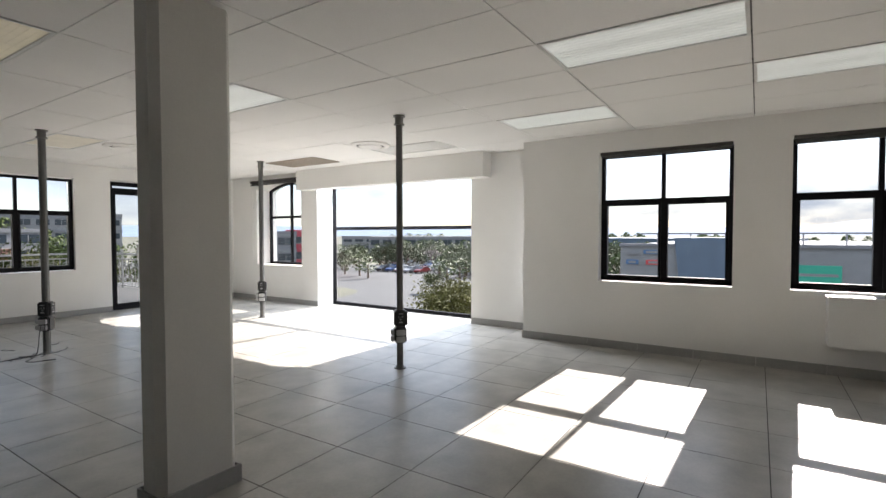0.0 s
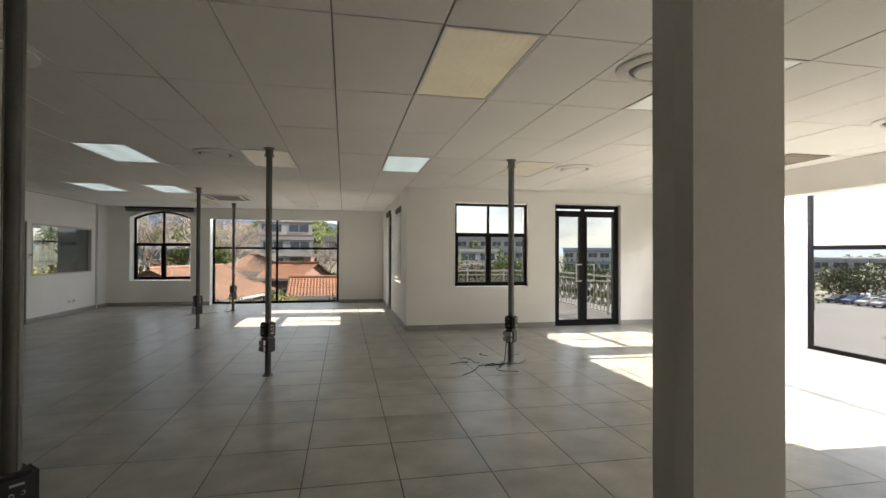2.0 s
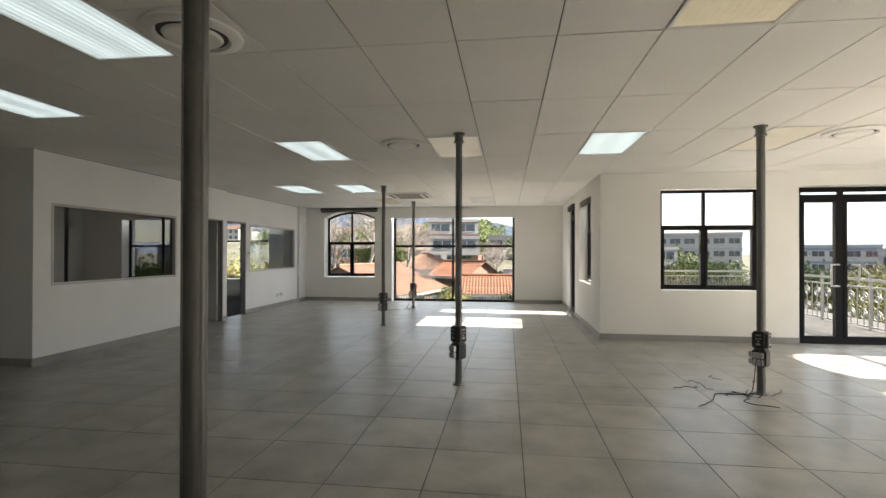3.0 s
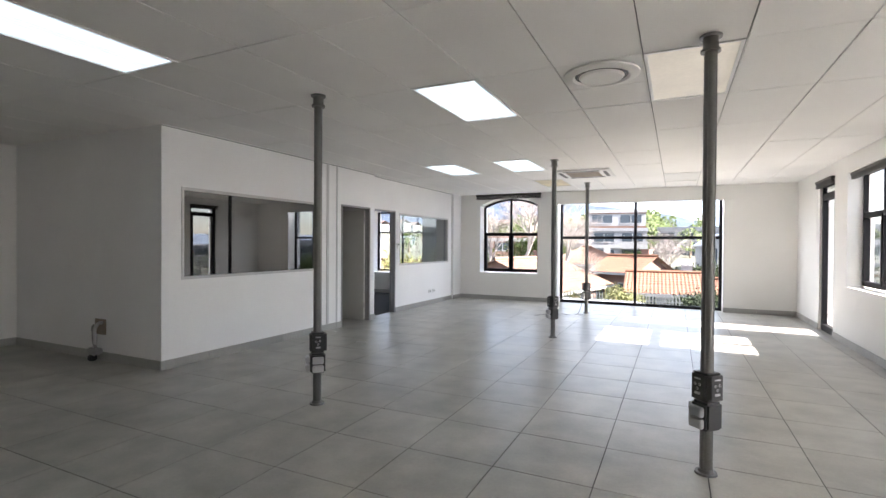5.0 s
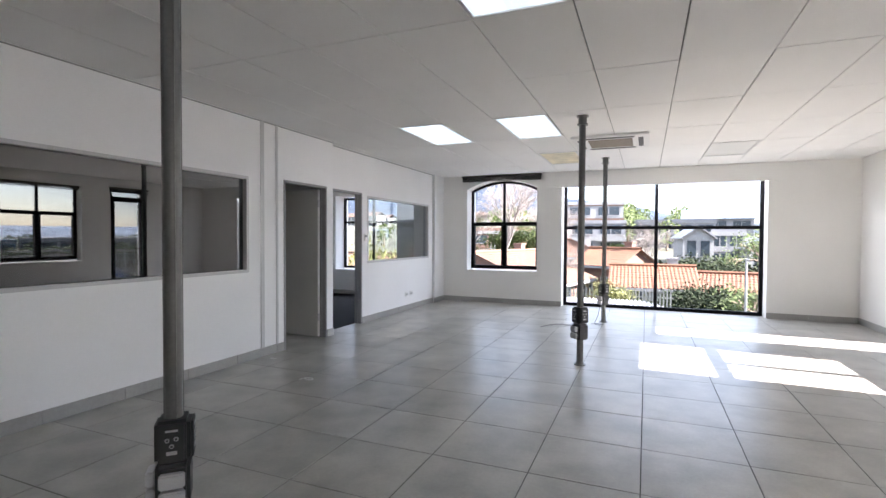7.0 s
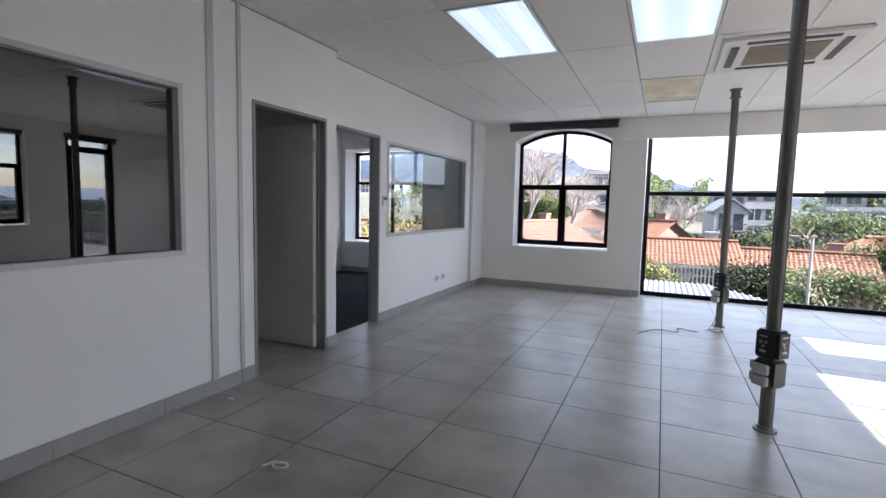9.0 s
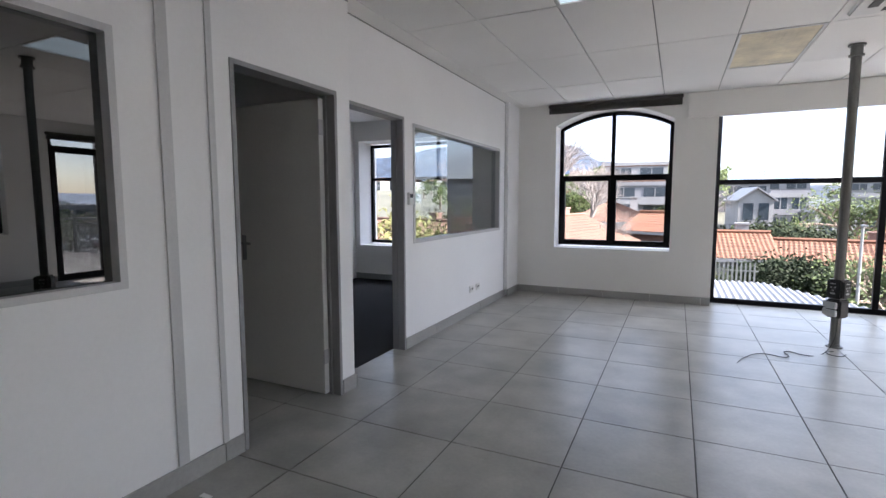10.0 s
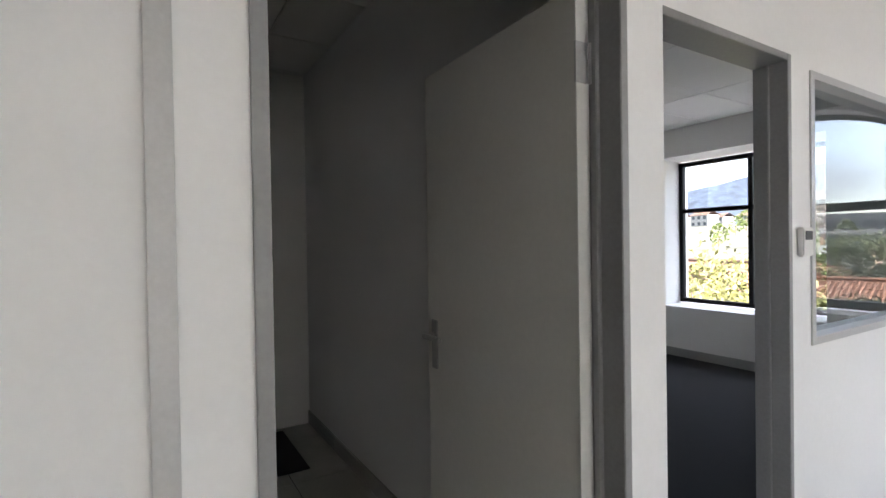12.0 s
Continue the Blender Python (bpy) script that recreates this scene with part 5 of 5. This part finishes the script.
box_part("base_wall", (-14, -0.10, -1.4), (0.3, 0.10, -0.03), RENDER_W, fence)
tagged(fence, "pale steel palisade fence below the houses", "fence")

# street lamp
lampp = empty("street_lamp", pose(3.1, 31.5, ground_z(3.1, 31.5)))
bm = bmesh.new()
add_tube(bm, 0, 0, 0, 5.4, 0.07, 0.045, 12)
solid("post", bm, RENDER_W, lampp)
bm = bmesh.new()
add_box(bm, -0.08, -0.34, 5.37, 0.08, 0.08, 5.46)
solid("head", bm, RENDER_W, lampp, 0.03)
tagged(lampp, "white street lamp post before the houses", "street lamp")


# ---- parked cars ----
def car(color, k):
    top = empty("car")
    paint = material("car_paint", color, 0.25, 0.1, grain=0.03, grain_scale=4)
    prof = [(-2.1, 0.35), (-2.15, 0.75), (-1.5, 0.92), (-0.9, 0.97), (-0.35, 1.42), (1.2, 1.45), (1.85, 1.0), (2.1, 0.92), (2.12, 0.35)]
    bm = bmesh.new()
    A = [bm.verts.new((x, -0.85 + (0.12 if z > 1.1 else 0), z)) for x, z in prof]
    B = [bm.verts.new((x, 0.85 - (0.12 if z > 1.1 else 0), z)) for x, z in prof]
    bm.faces.new(A[::-1])
    bm.faces.new(B)
    for q in range(len(prof)):
        bm.faces.new((A[q], A[(q + 1) % len(prof)], B[(q + 1) % len(prof)], B[q]))
    bmesh.ops.recalc_face_normals(bm, faces=bm.faces)
    solid("body", bm, paint, top, 0.04, smooth=True)
    bm = bmesh.new()
    for s in (-1, 1):
        v = [bm.verts.new((x, s * 0.80, z)) for x, z in ((-0.75, 1.02), (-0.3, 1.36), (1.12, 1.38), (1.55, 1.02))]
        bm.faces.new(v)
    v = [bm.verts.new((x, y, z)) for x, y, z in ((-0.93, -0.7, 1.0), (-0.93, 0.7, 1.0), (-0.40, 0.62, 1.40), (-0.40, -0.62, 1.40))]
    bm.faces.new(v)
    v = [bm.verts.new((x, y, z)) for x, y, z in ((1.86, -0.7, 1.04), (1.86, 0.7, 1.04), (1.27, 0.62, 1.43), (1.27, -0.62, 1.43))]
    bm.faces.new(v)
    solid("glazing", bm, DARKGLASS, top)
    for x in (-1.3, 1.3):
        for s in (-1, 1):
            bm = bmesh.new()
            r = bmesh.ops.create_cone(bm, cap_ends=True, segments=14, radius1=0.32, radius2=0.32, depth=0.2)
            for w in r["verts"]:
                w.co = Vector((x + w.co.x, s * 0.78 + w.co.z, 0.32 + w.co.y))
            solid("wheel", bm, PLASTIC, top)
    return top


PAINTS = (((0.45, 0.45, 0.45), "white"), ((0.30, 0.31, 0.32), "silver"), ((0.03, 0.03, 0.035), "black"), ((0.16, 0.03, 0.03), "red"), ((0.05, 0.08, 0.18), "dark blue"))
protos = []
for k, (c, w) in enumerate(PAINTS):
    protos.append((car(c, k), w))
used = set()
cr = random.Random(3)
for row, (x, ya, yb) in enumerate(((88, 30, 78), (93.5, 26, 80), (105, 18, 88), (110.5, 16, 92), (124, 14, 98), (129.5, 14, 100), (145, 14, 106), (151, 14, 110))):
    y = ya
    while y < yb:
        if cr.random() < 0.62:
            k = cr.choice((0, 0, 0, 1, 1, 1, 2, 2, 4, 0, 1, 2, 3))
            p, w = protos[k]
            m = pose(x + cr.uniform(-0.3, 0.3), y, -7.14, 0, 0, 180 * (row % 2) + cr.uniform(-3, 3))
            if k in used:
                copy_thing(p, m)
            else:
                used.add(k)
                p.matrix_basis = m
                tagged(p, w + " car standing in the car park", "car", "parked cars")
        y += 2.7


# ---- hills on the horizon ----
def hill(name, pts, depth, mat, label, seed):
    """A ridge through (x, y, height) points, sloping down on both sides."""
    rg = random.Random(seed)
    bm = bmesh.new()
    prev = None
    for (x0, y0, h0), (x1, y1, h1) in zip(pts, pts[1:]):
        n = 40
        for k in range(n + (1 if (x1, y1, h1) == pts[-1] else 0)):
            f = k / n
            x, y = x0 + (x1 - x0) * f, y0 + (y1 - y0) * f
            g = f * f * (3 - 2 * f)
            hh = h0 + (h1 - h0) * g + noise.noise((x * 0.02, y * 0.02, seed)) * h0 * 0.06
            d = Vector((x, y, 0)).normalized() * depth
            cur = []
            for q in range(-7, 3):
                e = max(0.0, 1 - abs(q) / 7.5)
                zz = -8 + (hh + 8) * e + noise.noise((x * 0.03 + q * 3.1, y * 0.03, seed)) * hh * 0.10 * (1 - e) + rg.uniform(-0.12, 0.12)
                cur.append(bm.verts.new((x + d.x * q / 7, y + d.y * q / 7, zz)))
            if prev:
                for q in range(9):
                    bm.faces.new((prev[q], cur[q], cur[q + 1], prev[q + 1]))
            prev = cur
    return structure(solid(name, bm, mat, None, 0.0, True), label, "hill")


hill("backdrop_hill", [(-700, 420, 45), (-420, 600, 62), (-350, 605, 67), (-298, 635, 78), (-230, 640, 84), (-168, 640, 79), (-126, 642, 69), (-91, 650, 52), (-24, 660, 41), (40, 670, 30), (120, 690, 20), (260, 700, 10)], 120, HILL, "dark wooded hill with blue haze in its colour", 2)
hill("backdrop_ridge", [(250, 1900, 20), (900, 1800, 34), (1700, 900, 30), (2050, 300, 26), (2100, -100, 26), (2050, -330, 48), (1950, -600, 26), (1500, -1500, 30)], 300, HILL_FAR, "low hills on the horizon, coloured blue for haze", 4)


# cypress and pines on the skyline
cyp = tree("cypress_tree", 9.0, 91, LEAF_A, 2, 0.12, 6, 0.35, 60, 0.22)
plant(cyp, [(14.7, 130, 1.15), (-2, 128, 0.8), (24, 126, 0.8)], "narrow dark cypress tree", "cypress trees", rg)


# ---- floor tiles, in pieces ----
TX, TY, OX, OY = 0.603, 0.603, 0.718, 5.141


def tile_mesh(name, w, d):
    bm = bmesh.new()
    add_box(bm, 0.003, 0.003, -0.003, w - 0.003, d - 0.003, 0.0)
    top = [f for f in bm.faces if f.normal.z > 0.5 or f.calc_center_median().z > -0.0001]
    bmesh.ops.bevel(bm, geom=[e for f in top for e in f.edges], offset=0.001, segments=1, affect="EDGES")
    me = bpy.data.meshes.new(name)
    bm.to_mesh(me)
    bm.free()
    me.materials.append(TILE)
    return me


FULL = tile_mesh("tile", TX, TY)
rest = bmesh.new()
near = []
for i in range(-16, 13):
    for j in range(-14, 19):
        x0, y0 = OX + i * TX, OY + j * TY
        cx, cy = x0 + TX / 2, y0 + TY / 2
        if not (-8.4 < cx < 7.95 and -3.3 < cy < 16.1) or (cx > XS + 0.3 and cy > YN + 0.3):
            continue
        if cy > YQ + 0.2 and cx < XQ - 0.1:
            continue
        line_x = 0.9 - 0.42 * max(0, cy - 0.5)
        near.append((abs(cx - line_x) + 0.25 * abs(cy - 7), x0, y0))
near.sort()
for k, (d, x0, y0) in enumerate(near):
    if k < 300:
        t = new("tile", FULL)
        t.parent = slab
        t.location = (x0, y0, 0)
    else:
        add_box(rest, x0 + 0.003, y0 + 0.003, -0.003, x0 + TX - 0.003, y0 + TY - 0.003, 0.0)
rest_ob = solid("tile_field", rest, TILE, slab)
tagged(rest_ob, "grey porcelain floor tiles", kind="stuff")
